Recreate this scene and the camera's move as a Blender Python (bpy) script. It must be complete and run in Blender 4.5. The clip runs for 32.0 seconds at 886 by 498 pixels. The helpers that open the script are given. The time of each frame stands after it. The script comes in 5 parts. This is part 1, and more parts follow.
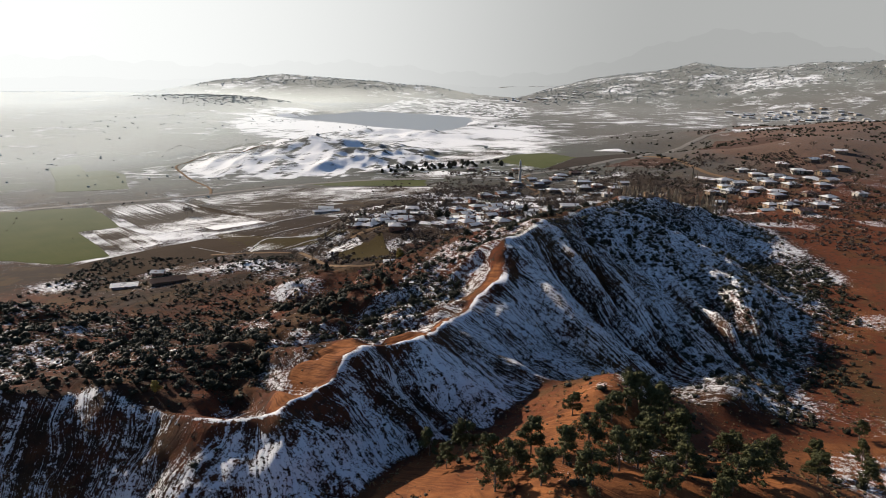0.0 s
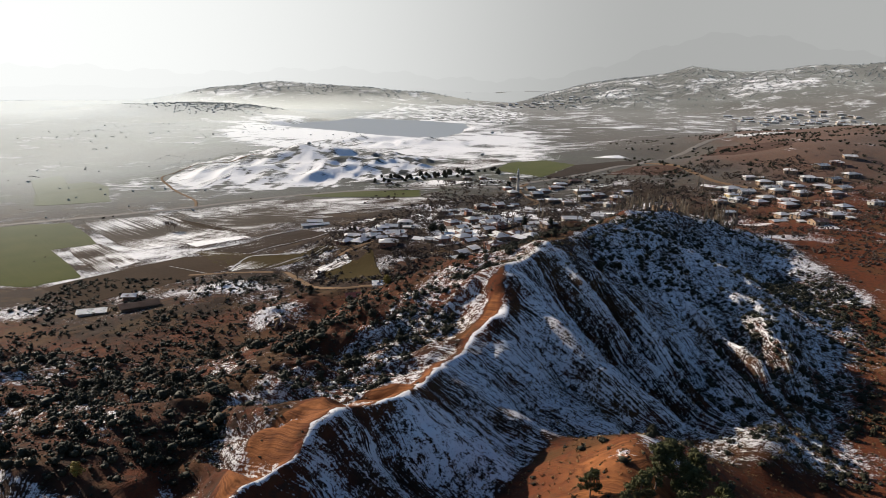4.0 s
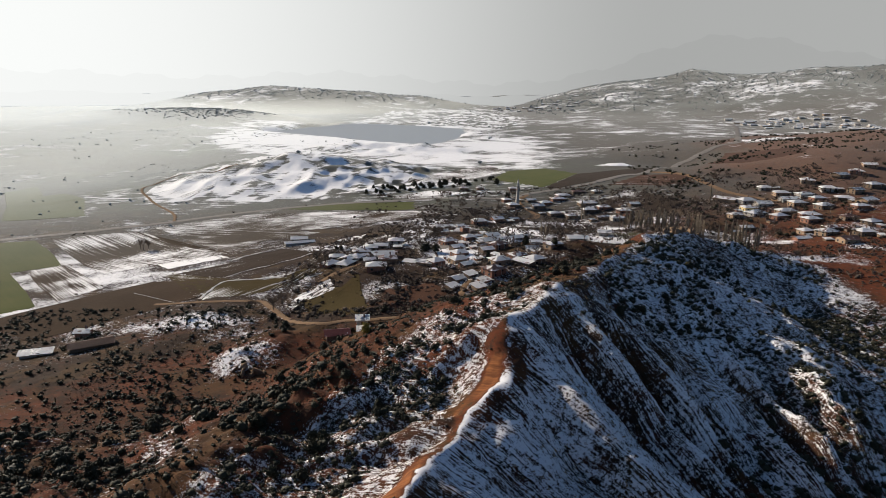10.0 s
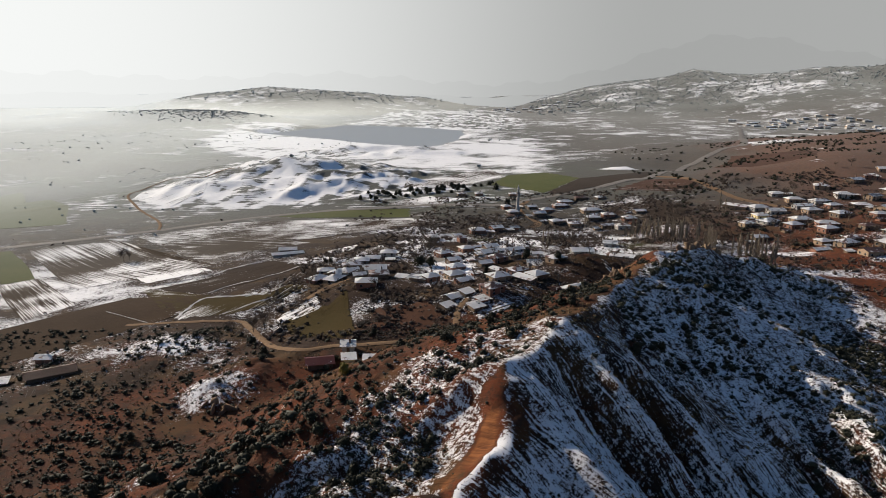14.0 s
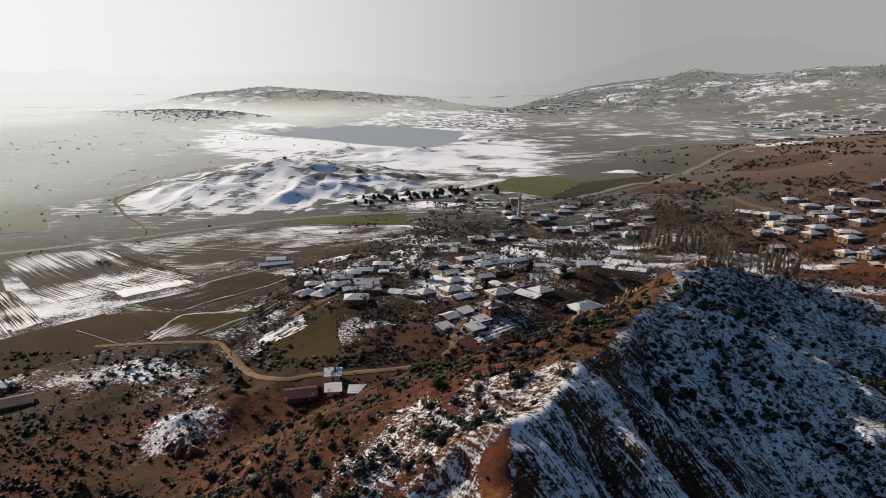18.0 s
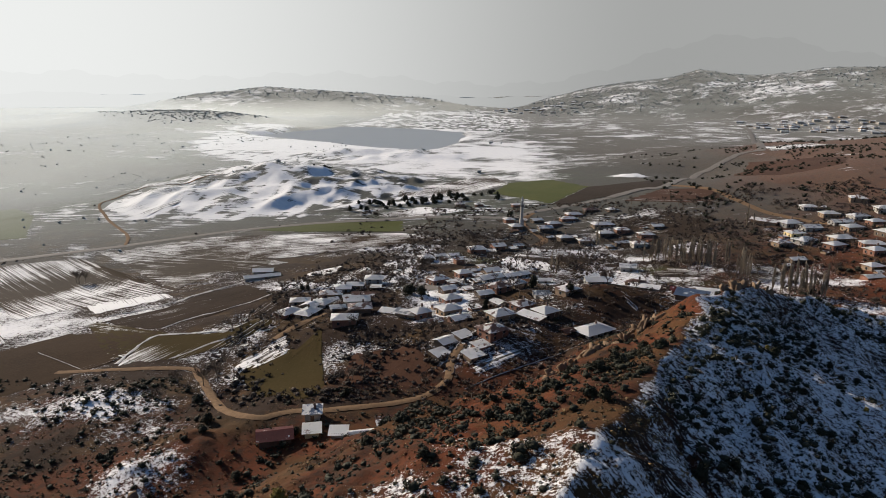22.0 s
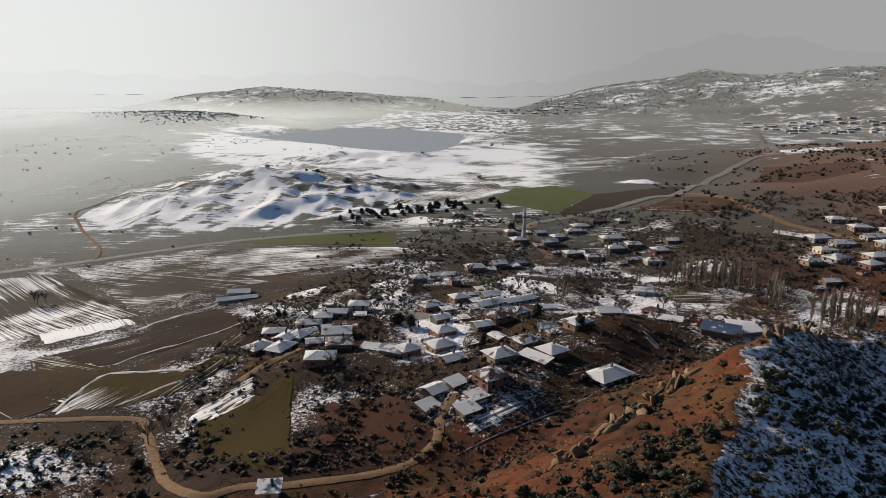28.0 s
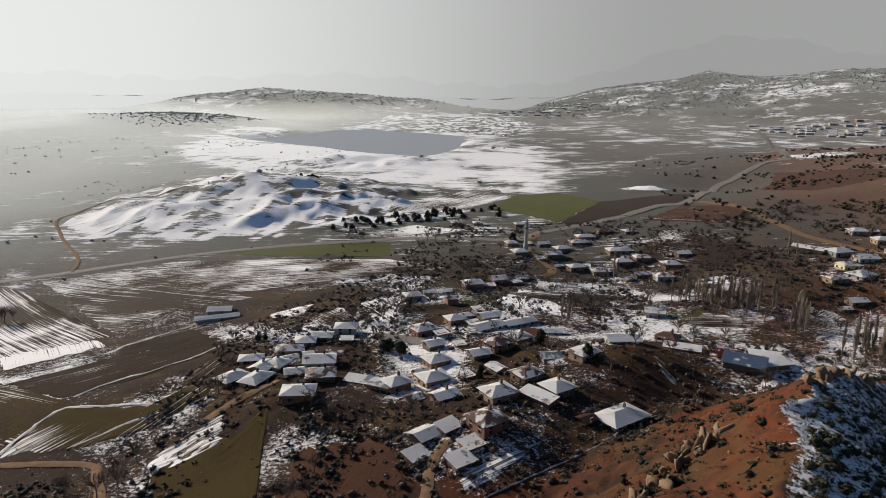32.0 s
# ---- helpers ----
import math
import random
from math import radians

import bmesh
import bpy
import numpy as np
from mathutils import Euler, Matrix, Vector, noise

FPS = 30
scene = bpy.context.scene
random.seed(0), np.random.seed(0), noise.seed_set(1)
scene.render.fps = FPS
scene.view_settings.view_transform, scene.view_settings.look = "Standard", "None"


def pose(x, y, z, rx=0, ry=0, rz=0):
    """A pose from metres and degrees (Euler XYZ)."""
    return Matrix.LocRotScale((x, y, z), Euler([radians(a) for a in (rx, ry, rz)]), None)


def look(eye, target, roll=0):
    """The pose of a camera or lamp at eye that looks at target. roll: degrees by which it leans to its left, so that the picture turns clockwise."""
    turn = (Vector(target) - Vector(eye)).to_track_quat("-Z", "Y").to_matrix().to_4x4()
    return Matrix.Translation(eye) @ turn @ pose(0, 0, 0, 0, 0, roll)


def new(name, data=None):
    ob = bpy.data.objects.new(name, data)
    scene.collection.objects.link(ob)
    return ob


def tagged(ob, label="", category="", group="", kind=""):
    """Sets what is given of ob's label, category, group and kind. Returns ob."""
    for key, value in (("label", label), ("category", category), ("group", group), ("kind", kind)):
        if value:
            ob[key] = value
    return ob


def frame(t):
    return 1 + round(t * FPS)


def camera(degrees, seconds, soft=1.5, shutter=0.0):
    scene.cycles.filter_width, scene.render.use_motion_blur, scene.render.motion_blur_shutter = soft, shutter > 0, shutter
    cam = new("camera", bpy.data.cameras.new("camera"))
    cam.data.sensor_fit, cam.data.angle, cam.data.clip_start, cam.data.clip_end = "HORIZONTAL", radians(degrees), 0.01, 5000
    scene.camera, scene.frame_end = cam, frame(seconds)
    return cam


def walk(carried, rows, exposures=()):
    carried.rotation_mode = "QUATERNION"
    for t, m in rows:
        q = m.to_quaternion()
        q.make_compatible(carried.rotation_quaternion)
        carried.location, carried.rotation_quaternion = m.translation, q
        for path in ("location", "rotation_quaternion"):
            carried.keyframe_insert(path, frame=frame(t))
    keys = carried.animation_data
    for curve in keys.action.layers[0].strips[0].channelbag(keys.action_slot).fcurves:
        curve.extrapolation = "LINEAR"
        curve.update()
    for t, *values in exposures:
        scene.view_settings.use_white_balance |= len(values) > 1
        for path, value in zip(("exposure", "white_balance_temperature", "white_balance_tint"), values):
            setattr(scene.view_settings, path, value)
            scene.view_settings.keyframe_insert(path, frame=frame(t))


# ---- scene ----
cam = camera(65.6, 32.0, 0.8)
PATH = [
    (0, (1.405, 0.014, 97.878), (1.23, 1.942, 97.373), 1.5),
    (1, (1.189, 6.482, 97.819), (1.017, 8.412, 97.321), 1.5),
    (3, (0.815, 19.755, 97.897), (0.644, 21.686, 97.404), 1.1),
    (6, (0.188, 39.12, 98.484), (0.023, 41.054, 98.001), 1.1),
    (9, (-0.604, 58.517, 99.173), (-0.767, 60.451, 98.692), 0.9),
    (13, (-0.088, 84.094, 100.082), (-0.252, 86.029, 99.603), 0.7),
    (19, (-0.94, 122.852, 100.457), (-1.104, 124.787, 99.977), 0.8),
    (23, (-0.941, 149.781, 100.436), (-1.11, 151.716, 99.957), 0.8),
    (28, (-0.573, 182.062, 101.245), (-0.746, 183.996, 100.765), 0.8),
    (30, (-0.301, 195.144, 101.628), (-0.477, 197.077, 101.149), 0.8),
    (32, (-0.055, 208.162, 102.094), (-0.233, 210.096, 101.617), 0.9),
]
walk(cam, [(t, look(eye, aim, roll)) for t, eye, aim, roll in PATH], [(0, 0.44), (12, .33), (32, 0.12)])

# ---- light ----
SUN_AZ, SUN_EL = -57.0, 22.5      # degrees clockwise from +y, and above the horizon
world = bpy.data.worlds.new("sky")
scene.world = world
world.use_nodes = True
_wn = world.node_tree.nodes
_sky = _wn.new("ShaderNodeTexSky")
_sky.sky_type = "NISHITA"
_sky.sun_disc = False
_sky.sun_elevation, _sky.sun_rotation = radians(SUN_EL), radians(SUN_AZ)
_sky.altitude, _sky.air_density, _sky.dust_density, _sky.ozone_density = 900, 1.0, 2.0, 3.0
_sky_sat = _wn.new("ShaderNodeHueSaturation")          # colour raised a little for bluer shade; the backdrop hides this low sky
_sky_sat.inputs["Saturation"].default_value = 1.1
_wn["Background"].inputs["Strength"].default_value = 0.088
world.node_tree.links.new(_sky.outputs["Color"], _sky_sat.inputs["Color"])
world.node_tree.links.new(_sky_sat.outputs["Color"], _wn["Background"].inputs["Color"])
sun = new("sun", bpy.data.lights.new("sun", "SUN"))
sun.data.energy, sun.data.angle, sun.data.color = 6.0, radians(0.6), (1.0, 0.89, 0.75)
_az, _el = radians(SUN_AZ), radians(SUN_EL)
sun.matrix_world = look((0, 0, 300), (-math.sin(_az) * math.cos(_el), -math.cos(_az) * math.cos(_el), 300 - math.sin(_el)))


def haze_glow_mat(name, level, glow, spread):
    """Emission that paints bright winter haze low in the sky, whitest towards the sun."""
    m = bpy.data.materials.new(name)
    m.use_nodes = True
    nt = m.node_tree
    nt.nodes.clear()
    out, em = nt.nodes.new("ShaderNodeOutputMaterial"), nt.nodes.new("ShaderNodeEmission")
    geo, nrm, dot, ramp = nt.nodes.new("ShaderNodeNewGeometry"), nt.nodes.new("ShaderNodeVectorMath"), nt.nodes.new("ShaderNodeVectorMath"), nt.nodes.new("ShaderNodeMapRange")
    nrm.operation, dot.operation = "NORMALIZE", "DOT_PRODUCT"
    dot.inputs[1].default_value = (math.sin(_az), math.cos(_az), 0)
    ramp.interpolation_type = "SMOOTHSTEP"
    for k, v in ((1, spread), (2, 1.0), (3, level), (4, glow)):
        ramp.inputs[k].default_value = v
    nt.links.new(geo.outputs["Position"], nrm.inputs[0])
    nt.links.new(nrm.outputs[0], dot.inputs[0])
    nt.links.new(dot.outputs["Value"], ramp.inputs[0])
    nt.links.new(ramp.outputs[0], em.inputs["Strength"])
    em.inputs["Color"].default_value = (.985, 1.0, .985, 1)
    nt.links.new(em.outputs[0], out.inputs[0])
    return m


def haze_ring(name, radius, heights, mat, a0=0.0, a1=360.0, label=""):
    """A far glowing band round the place, its top edge given by heights(angle)."""
    n = 240
    ang = [radians(a0 + (a1 - a0) * k / n) for k in range(n + 1)]
    V = [(radius * math.sin(a), 104 + radius * math.cos(a), -250) for a in ang] + [(radius * math.sin(a), 104 + radius * math.cos(a), heights(math.degrees(a))) for a in ang]
    me = bpy.data.meshes.new(name)
    me.from_pydata(V, [], [(k, k + 1, n + 2 + k, n + 1 + k) for k in range(n)])
    me.materials.append(mat)
    return tagged(new(name, me), label, "sky", kind="structure")


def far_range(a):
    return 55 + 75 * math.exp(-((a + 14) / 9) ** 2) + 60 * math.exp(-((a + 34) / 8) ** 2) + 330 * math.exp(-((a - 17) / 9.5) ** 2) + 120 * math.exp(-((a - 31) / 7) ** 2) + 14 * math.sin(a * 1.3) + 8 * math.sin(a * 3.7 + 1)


# backdrop bands glow: haze and the far range are painted in emission
haze_ring("backdrop_sky", 4850, lambda a: 740, haze_glow_mat("horizon_haze_glow", .335, .775, .35), label="glowing backdrop painted as pale winter haze low over the horizon")
haze_ring("backdrop_range", 4800, far_range, haze_glow_mat("far_range_haze_glow", .316, .745, .35), -80, 50, "glowing backdrop painted as a faint far mountain in haze")
LOW_GLOW = haze_glow_mat("far_edge_glow", .305, .725, .35)
for k, (r, top) in enumerate(((2790, -5), (2850, 8), (2910, 21), (2970, 33))):      # glowing bands added over shadowed far ground, each a little higher than the last
    haze_ring("backdrop_mist_%d" % (k + 1), r, lambda a, top=top: top + (2 + k) * math.sin(a * .7) + (1 + k * .5) * math.sin(a * 2.3), LOW_GLOW, -80, 6, "glowing band added to cover the far edge of the plain")


# ---- the lie of the land ----
def hash01(i, j, seed):
    h = (i.astype(np.int64) * 374761393 + j.astype(np.int64) * 668265263 + seed * 974634821) & 0xFFFFFFFF
    h = ((h ^ (h >> 13)) * 1274126177) & 0xFFFFFFFF
    return ((h ^ (h >> 16)) & 0xFFFF) / 65535.0


def vnoise(x, y, seed=0):
    """Smooth value noise, 0 to 1, for arrays."""
    i, j = np.floor(x), np.floor(y)
    u, v = x - i, y - j
    u, v = u * u * (3 - 2 * u), v * v * (3 - 2 * v)
    a, b = hash01(i, j, seed), hash01(i + 1, j, seed)
    c, d = hash01(i, j + 1, seed), hash01(i + 1, j + 1, seed)
    return (a * (1 - u) + b * u) * (1 - v) + (c * (1 - u) + d * u) * v


def fbm(x, y, octaves=4, seed=0):
    z, amp, tot = 0.0, 1.0, 0.0
    for o in range(octaves):
        z = z + amp * vnoise(x * 2 ** o + 17.3 * o, y * 2 ** o - 9.1 * o, seed + o)
        tot += amp
        amp *= 0.5
    return z / tot


def sstep(a, b, x):
    t = np.clip((x - a) / (b - a), 0, 1)
    return t * t * (3 - 2 * t)


def smax(a, b, k):
    return 0.5 * (a + b + np.sqrt((a - b) ** 2 + k * k))


def ridge(x, y, pts, soft=8.0, crest=1.5):
    """Height over a crest line of (x, y, z, slope to the left, slope to the right); also distance, side and way along."""
    best = np.full(np.shape(x), 1e9)
    parts, run = [], 0.0
    for (x0, y0, z0, l0, r0), (x1, y1, z1, l1, r1) in zip(pts, pts[1:]):
        dx, dy = x1 - x0, y1 - y0
        n = math.hypot(dx, dy)
        t = np.clip(((x - x0) * dx + (y - y0) * dy) / (n * n), 0, 1)
        ex, ey = x - x0 - t * dx, y - y0 - t * dy
        d = np.sqrt(ex * ex + ey * ey)
        side = np.tanh((ey * dx - ex * dy) / n / 1.3)          # +1 to the left of the way
        w = 0.5 + 0.5 * side
        slope = (l0 + t * (l1 - l0)) * w + (r0 + t * (r1 - r0)) * (1 - w)
        parts.append((d, z0 + t * (z1 - z0) - slope * (np.sqrt(d * d + crest * crest) - crest), side, run + t * n))
        best = np.minimum(best, d)
        run += n
    tot = z = side = s = 0.0
    for d, zz, sd, ss in parts:
        w = np.exp(-(d - best) / soft)
        tot, z, side, s = tot + w, z + w * zz, side + w * sd, s + w * ss
    return z / tot, best, side / tot, s / tot


MAIN = [(-150, 108, 33, .20, 1.2), (-96, 114, 35, .20, 1.2), (-73, 116, 36, .20, 1.1), (-47, 110, 34, .22, .85), (-38, 114, 35, .24, .65), (-30, 136, 39.5, .25, .7),
        (-18, 150, 37, .25, .62), (-13, 170, 33.5, .25, .55), (-8, 189, 31, .25, .5), (1, 201, 36, .27, .42), (2, 222, 45, .27, .45), (15, 240, 48, .32, .44),
        (25, 265, 45.5, .36, .46), (50, 315, 42, .56, .36), (58, 342, 39.5, .72, .42), (80, 369, 35.5, .72, .42), (104, 382, 29, .5, .4), (126, 395, 21, .4, .35), (150, 405, 11, .3, .3)]
NEAR = [(0, -200, 50, .3, .3), (6, 10, 45, .4, .4), (11, 60, 40, .45, .45), (15, 90, 36.5, .5, .5), (20, 115, 33.5, .6, .55), (24, 135, 32, .65, .6), (28, 150, 31, .75, .6)]
KNOB = [(16, 95, 36, .4, .4), (50, 102, 34, .5, .5), (80, 92, 24, .4, .4)]
SNOWHILL = [(-352, 735, -14, .12, .14), (-312, 768, -5, .13, .15), (-276, 800, 6, .15, .16), (-238, 822, 16, .16, .17), (-190, 830, 10, .16, .15), (-135, 822, 3, .14, .12), (-78, 815, -4, .1, .09)]
# broad swells and hollows of the valley floor: x, y, reach, height
SWELLS = [(2, 386, 36, 8.9), (40, 432, 24, 9.9), (80, 432, 24, 5.0), (-55, 334, 30, 4.7), (-62, 408, 22, 2.6), (75, 565, 50, -4.5), (190, 590, 70, -6.0), (-128, 505, 45, -3.0),
          (-108, 378, 22, -1.9), (205, 890, 75, -17.8), (160, 500, 35, -6.6), (-80, 645, 35, -2.8), (345, 1113, 110, -3.8), (-245, 510, 70, -5.7), (-1, 450, 25, 2.3), (24, 362, 20, -6.0), (52, 395, 18, -1.5)]
EAST = [(215, 480, 12, .12, .1), (250, 620, 24, .13, .1), (330, 760, 38, .12, .1), (480, 900, 52, .12, .1), (800, 1000, 60, .12, .1)]
WEST_MOUNT = [(-1500, 2450, -40, .12, .12), (-1050, 2550, 40, .13, .12), (-880, 2640, 70, .14, .12), (-700, 2680, 58, .14, .12), (-520, 2680, 50, .13, .12), (-330, 2720, 30, .12, .12), (-120, 2800, 2, .12, .12)]
EAST_MOUNT = [(0, 3500, 20, .2, .2), (260, 3300, 48, .22, .2), (480, 3050, 96, .25, .2), (620, 2920, 122, .28, .2), (722, 2900, 157, .3, .2), (900, 2830, 132, .3, .2), (1150, 2680, 152, .28, .2), (1600, 2450, 185, .28, .2), (2400, 2300, 200, .28, .2)]
LOW_HILLS = [(-1080, 1900, 4, .12, .12), (-840, 1820, 16, .13, .13), (-700, 1720, 20, .13, .10), (-650, 1560, 8, .09, .06), (-600, 1400, -4, .08, .06)]


def main_ridge(x, y):
    """The long ridge, its crest notched and uneven."""
    u = 7 * (fbm(x / 9, y / 9, 3, 111) - .5)
    v = 7 * (fbm(x / 9, y / 9, 3, 112) - .5)
    return ridge(x + u, y + v, MAIN, 7, 0.5)


def fall_line(x, y, s, d):
    """Metres across the fall of the shaded face, which fans in to the foot of a bowl."""
    turn = np.degrees(np.arctan2(y - 150, x - 84))
    turn = np.where(turn < -60, turn + 360, turn)
    w = sstep(-52, -34, x) * sstep(132, 165, y)
    return s * (1 - w) + (465 - 1.75 * turn) * w


def spurs(x, y, s, d):
    """Gullies down the shaded face: how near to a large and to a small one, 0 in its bed."""
    warp = fall_line(x, y, s, d) + 7 * (fbm(x / 26, y / 26, 2, 3) - .5)
    big = np.abs(2 * vnoise(warp / 11.5, d / 70, 3) - 1)
    mid = np.abs(2 * vnoise((warp + 1.5 * vnoise(x / 5, y / 5, 8)) / 2.9, d / 22, 18) - 1)
    lean = np.abs(2 * vnoise((warp + 1) / 11.5, d / 70, 3) - 1) - np.abs(2 * vnoise((warp - 1) / 11.5, d / 70, 3) - 1)
    return warp, big, mid, lean


def flank_gullies(x, y, s, d):
    """Slanting gullies down the sunny flank: 0 in a bed, 1 on a rib."""
    across = s + .45 * d + 6 * (fbm(x / 18, y / 18, 2, 131) - .5)
    return np.abs(2 * vnoise(across / 8, d / 55, 132) - 1)


def height(x, y):
    x, y = np.asarray(x, float), np.asarray(y, float)
    z = 30 * np.tanh(0.07 * x / 30) + 7 * np.exp(-((y - 120) / 90.0) ** 2) * sstep(-160, -40, x)
    far = sstep(760, 1250, y)
    z = z * (1 - far) + far * (-9 + 0.012 * np.clip(x, 0, 2000) - 0.004 * np.clip(-x - 600, 0, 3000))
    z = z + (fbm(x / 70, y / 70, 3, 5) - .5) * 3.0 * sstep(450, 250, y) + (fbm(x / 260, y / 260, 2, 9) - .5) * 5 * far * (1 - lake_mask(x, y))
    a, d, side, s = main_ridge(x, y)
    right = 0.5 - 0.5 * side
    # the sunny side falls gently at first, then steeply to the farm
    a = a - (1 - right) * sstep(208, 245, y) * 0.36 * d * np.clip(d / 110 - .22, -1, 1)
    # spurs and gullies down the shaded face
    warp, big, mid, lean = spurs(x, y, s, d)
    face = sstep(3, 22, d) * sstep(92, 55, d) * right
    a = a + face * (13 * (big - .6) * (.45 + .55 * sstep(175, 205, y)) * (1 - .75 * sstep(232, 262, y)) + 1.3 * (mid - .5))
    a = a + right * sstep(48, 62, d) * sstep(112, 90, d) * 7 * (fbm(x / 17, y / 17, 3, 27) - .5)
    rill = np.abs(((s + .12 * d + 1.5 * vnoise(x / 5, y / 5, 4)) / 2.4) % 1 - .5)
    a = a + sstep(1.5, 8, d) * sstep(80, 45, d) * (right * .45 * (rill - .25) + (1 - right) * .25 * sstep(60, 20, d) * (rill - .25))
    # broad swells and small gullies on the sunny side
    a = a + (1 - right) * sstep(6, 40, d) * ((fbm(x / 34, y / 34, 3, 21) - .5) * 11 + (5 - 2.5 * sstep(240, 290, y)) * (fbm(x / 12, y / 12, 3, 22) - .5))
    a = a + (1.6 - .9 * right) * (fbm(x / 8, y / 8, 3, 31) - .5) * sstep(2, 14, d)
    a = a + (1 - right) * sstep(4, 12, d) * sstep(90, 60, d) * (1.5 - .2 * sstep(240, 280, y)) * (fbm(x / 4.5, y / 4.5, 3, 35) - .5)
    # the sharp end of the ridge breaks off steeply on its sunny side, cut by slanting gullies
    broken = (1 - right) * sstep(-66, -50, x) * sstep(246, 222, y)
    a = a - broken * .20 * np.minimum(d, 11) + broken * sstep(1.0, 6, d) * sstep(70, 40, d) * 6.0 * (flank_gullies(x, y, s, d) - .5)
    z = smax(z, a, 5)
    # a low sunlit shoulder beyond the bowl
    t = np.clip(((x - 62) * 33 + (y - 172) * 90) / (33 * 33 + 90 * 90), 0, 1)
    off = np.hypot(x - 62 - 33 * t, y - 172 - 90 * t)
    z = z + 6.5 * np.exp(-(off / 11) ** 2) * (.3 + 1.3 * fbm(x / 15, y / 15, 3, 33))
    b, d2, side2, s2 = ridge(x, y, NEAR, 8, 4)
    z = smax(z, b + 2.2 * (fbm(x / 14, y / 14, 3, 41) - .5), 4)
    c, d3, _, _ = ridge(x, y, KNOB, 8, 5)
    z = smax(z, c + 2.5 * (fbm(x / 12, y / 12, 3, 43) - .5), 4)
    for bx, by, r, h in ((-92, 303, 16, 6), (-80, 322, 16, 3), (-128, 338, 26, 3), (-165, 285, 40, 2), (132, 851, 22, 7), (-70, 445, 75, 5), (70, 610, 80, -7)):
        z = z + h * np.exp(-((x - bx) ** 2 + (y - by) ** 2) / (r * r)) * (0.7 + .6 * fbm(x / 9, y / 9, 3, 6))
    e = ridge(x, y, SNOWHILL, 30, 25)[0]
    gully = np.abs(fbm(x / 55, y / 55, 3, 51) - .5) * 2
    z = smax(z, e + (9 * (.35 - gully) + 5 * (fbm(x / 18, y / 18, 3, 52) - .5) + 5 * (.25 - np.abs(2 * fbm(x / 26, y / 34, 2, 56) - 1))) * sstep(-17, -6, e), 3)
    e = ridge(x, y, EAST, 40, 20)[0]
    z = smax(z, e + 10 * (fbm(x / 90, y / 90, 3, 53) - .5) * sstep(-5, 20, e), 6)
    for pts, k in ((LOW_HILLS, 12), (WEST_MOUNT, 20), (EAST_MOUNT, 44)):
        e = ridge(x, y, pts, 60, 60)[0]
        z = smax(z, e + k * (fbm(x / 300, y / 300, 4, 55) - .5) * sstep(-15, 30, e), 6)
    for bx, by, r, h in SWELLS:
        z = z + h * np.exp(-((x - bx) ** 2 + (y - by) ** 2) / (r * r))
    # hummocks of snow on the near shore of the lake
    shore = np.exp(-(((x + 190) / 130) ** 2 + ((y - 1130) / 75) ** 2))
    z = z + shore * (13 * np.abs(2 * fbm(x / 60, y / 60, 3, 141) - 1) + 2)
    m = lake_mask(x, y)
    return z * (1 - m) + m * np.minimum(z - 3, -13.5)


TRACK = [(-168, 372), (-140, 373), (-117, 375), (-110, 368), (-98, 351), (-85, 333), (-72, 324), (-64, 329), (-52, 330), (-39, 334), (-30, 338), (-22, 344), (-17, 353), (-17, 361), (-16, 369), (-13, 375)]


def line_dist(x, y, line):
    """Distance to an open line."""
    best = np.full(np.shape(x), 1e9)
    for (x0, y0), (x1, y1) in zip(line, line[1:]):
        dx, dy = x1 - x0, y1 - y0
        t = np.clip(((x - x0) * dx + (y - y0) * dy) / (dx * dx + dy * dy), 0, 1)
        best = np.minimum(best, np.hypot(x - x0 - t * dx, y - y0 - t * dy))
    return best


LAKE = [(-486, 1455), (-430, 1600), (-386, 1762), (-240, 1740), (-95, 1640), (-80, 1560), (-110, 1300), (-140, 1235), (-200, 1270), (-318, 1340), (-400, 1400)]


def inside(x, y, poly):
    x, y = np.asarray(x, float), np.asarray(y, float)
    hit = np.zeros(x.shape, bool)
    for (x0, y0), (x1, y1) in zip(poly, poly[1:] + poly[:1]):
        hit ^= ((y0 > y) != (y1 > y)) & (x < (x1 - x0) * (y - y0) / (y1 - y0 + 1e-12) + x0)
    return hit


def poly_dist(x, y, poly):
    """Distance to a closed outline, negative inside."""
    x, y = np.asarray(x, float), np.asarray(y, float)
    best = np.full(x.shape, 1e9)
    for (x0, y0), (x1, y1) in zip(poly, poly[1:] + poly[:1]):
        dx, dy = x1 - x0, y1 - y0
        t = np.clip(((x - x0) * dx + (y - y0) * dy) / (dx * dx + dy * dy), 0, 1)
        best = np.minimum(best, np.hypot(x - x0 - t * dx, y - y0 - t * dy))
    return np.where(inside(x, y, poly), -best, best)


def lake_mask(x, y):
    return sstep(25, -15, poly_dist(x, y, LAKE) + 30 * (fbm(np.asarray(x, float) / 80, np.asarray(y, float) / 80, 2, 77) - .5))


def steps(fine0, fine1, fine, grow, top, lo, hi):
    """Graded lines of a grid: even between fine0 and fine1, wider and wider outside."""
    mid = list(np.arange(fine0, fine1 + 1e-6, fine))
    up, v, st = [], mid[-1], fine
    while v < hi:
        st = min(st * grow, top)
        v += st
        up.append(v)
    down, v, st = [], mid[0], fine
    while v > lo:
        st = min(st * grow, top)
        v -= st
        down.append(v)
    return np.array(down[::-1] + mid + up)

# ---- materials ----
def material(name):
    m = bpy.data.materials.new(name)
    m.use_nodes = True
    nt = m.node_tree
    bsdf = nt.nodes["Principled BSDF"]
    return m, nt, bsdf


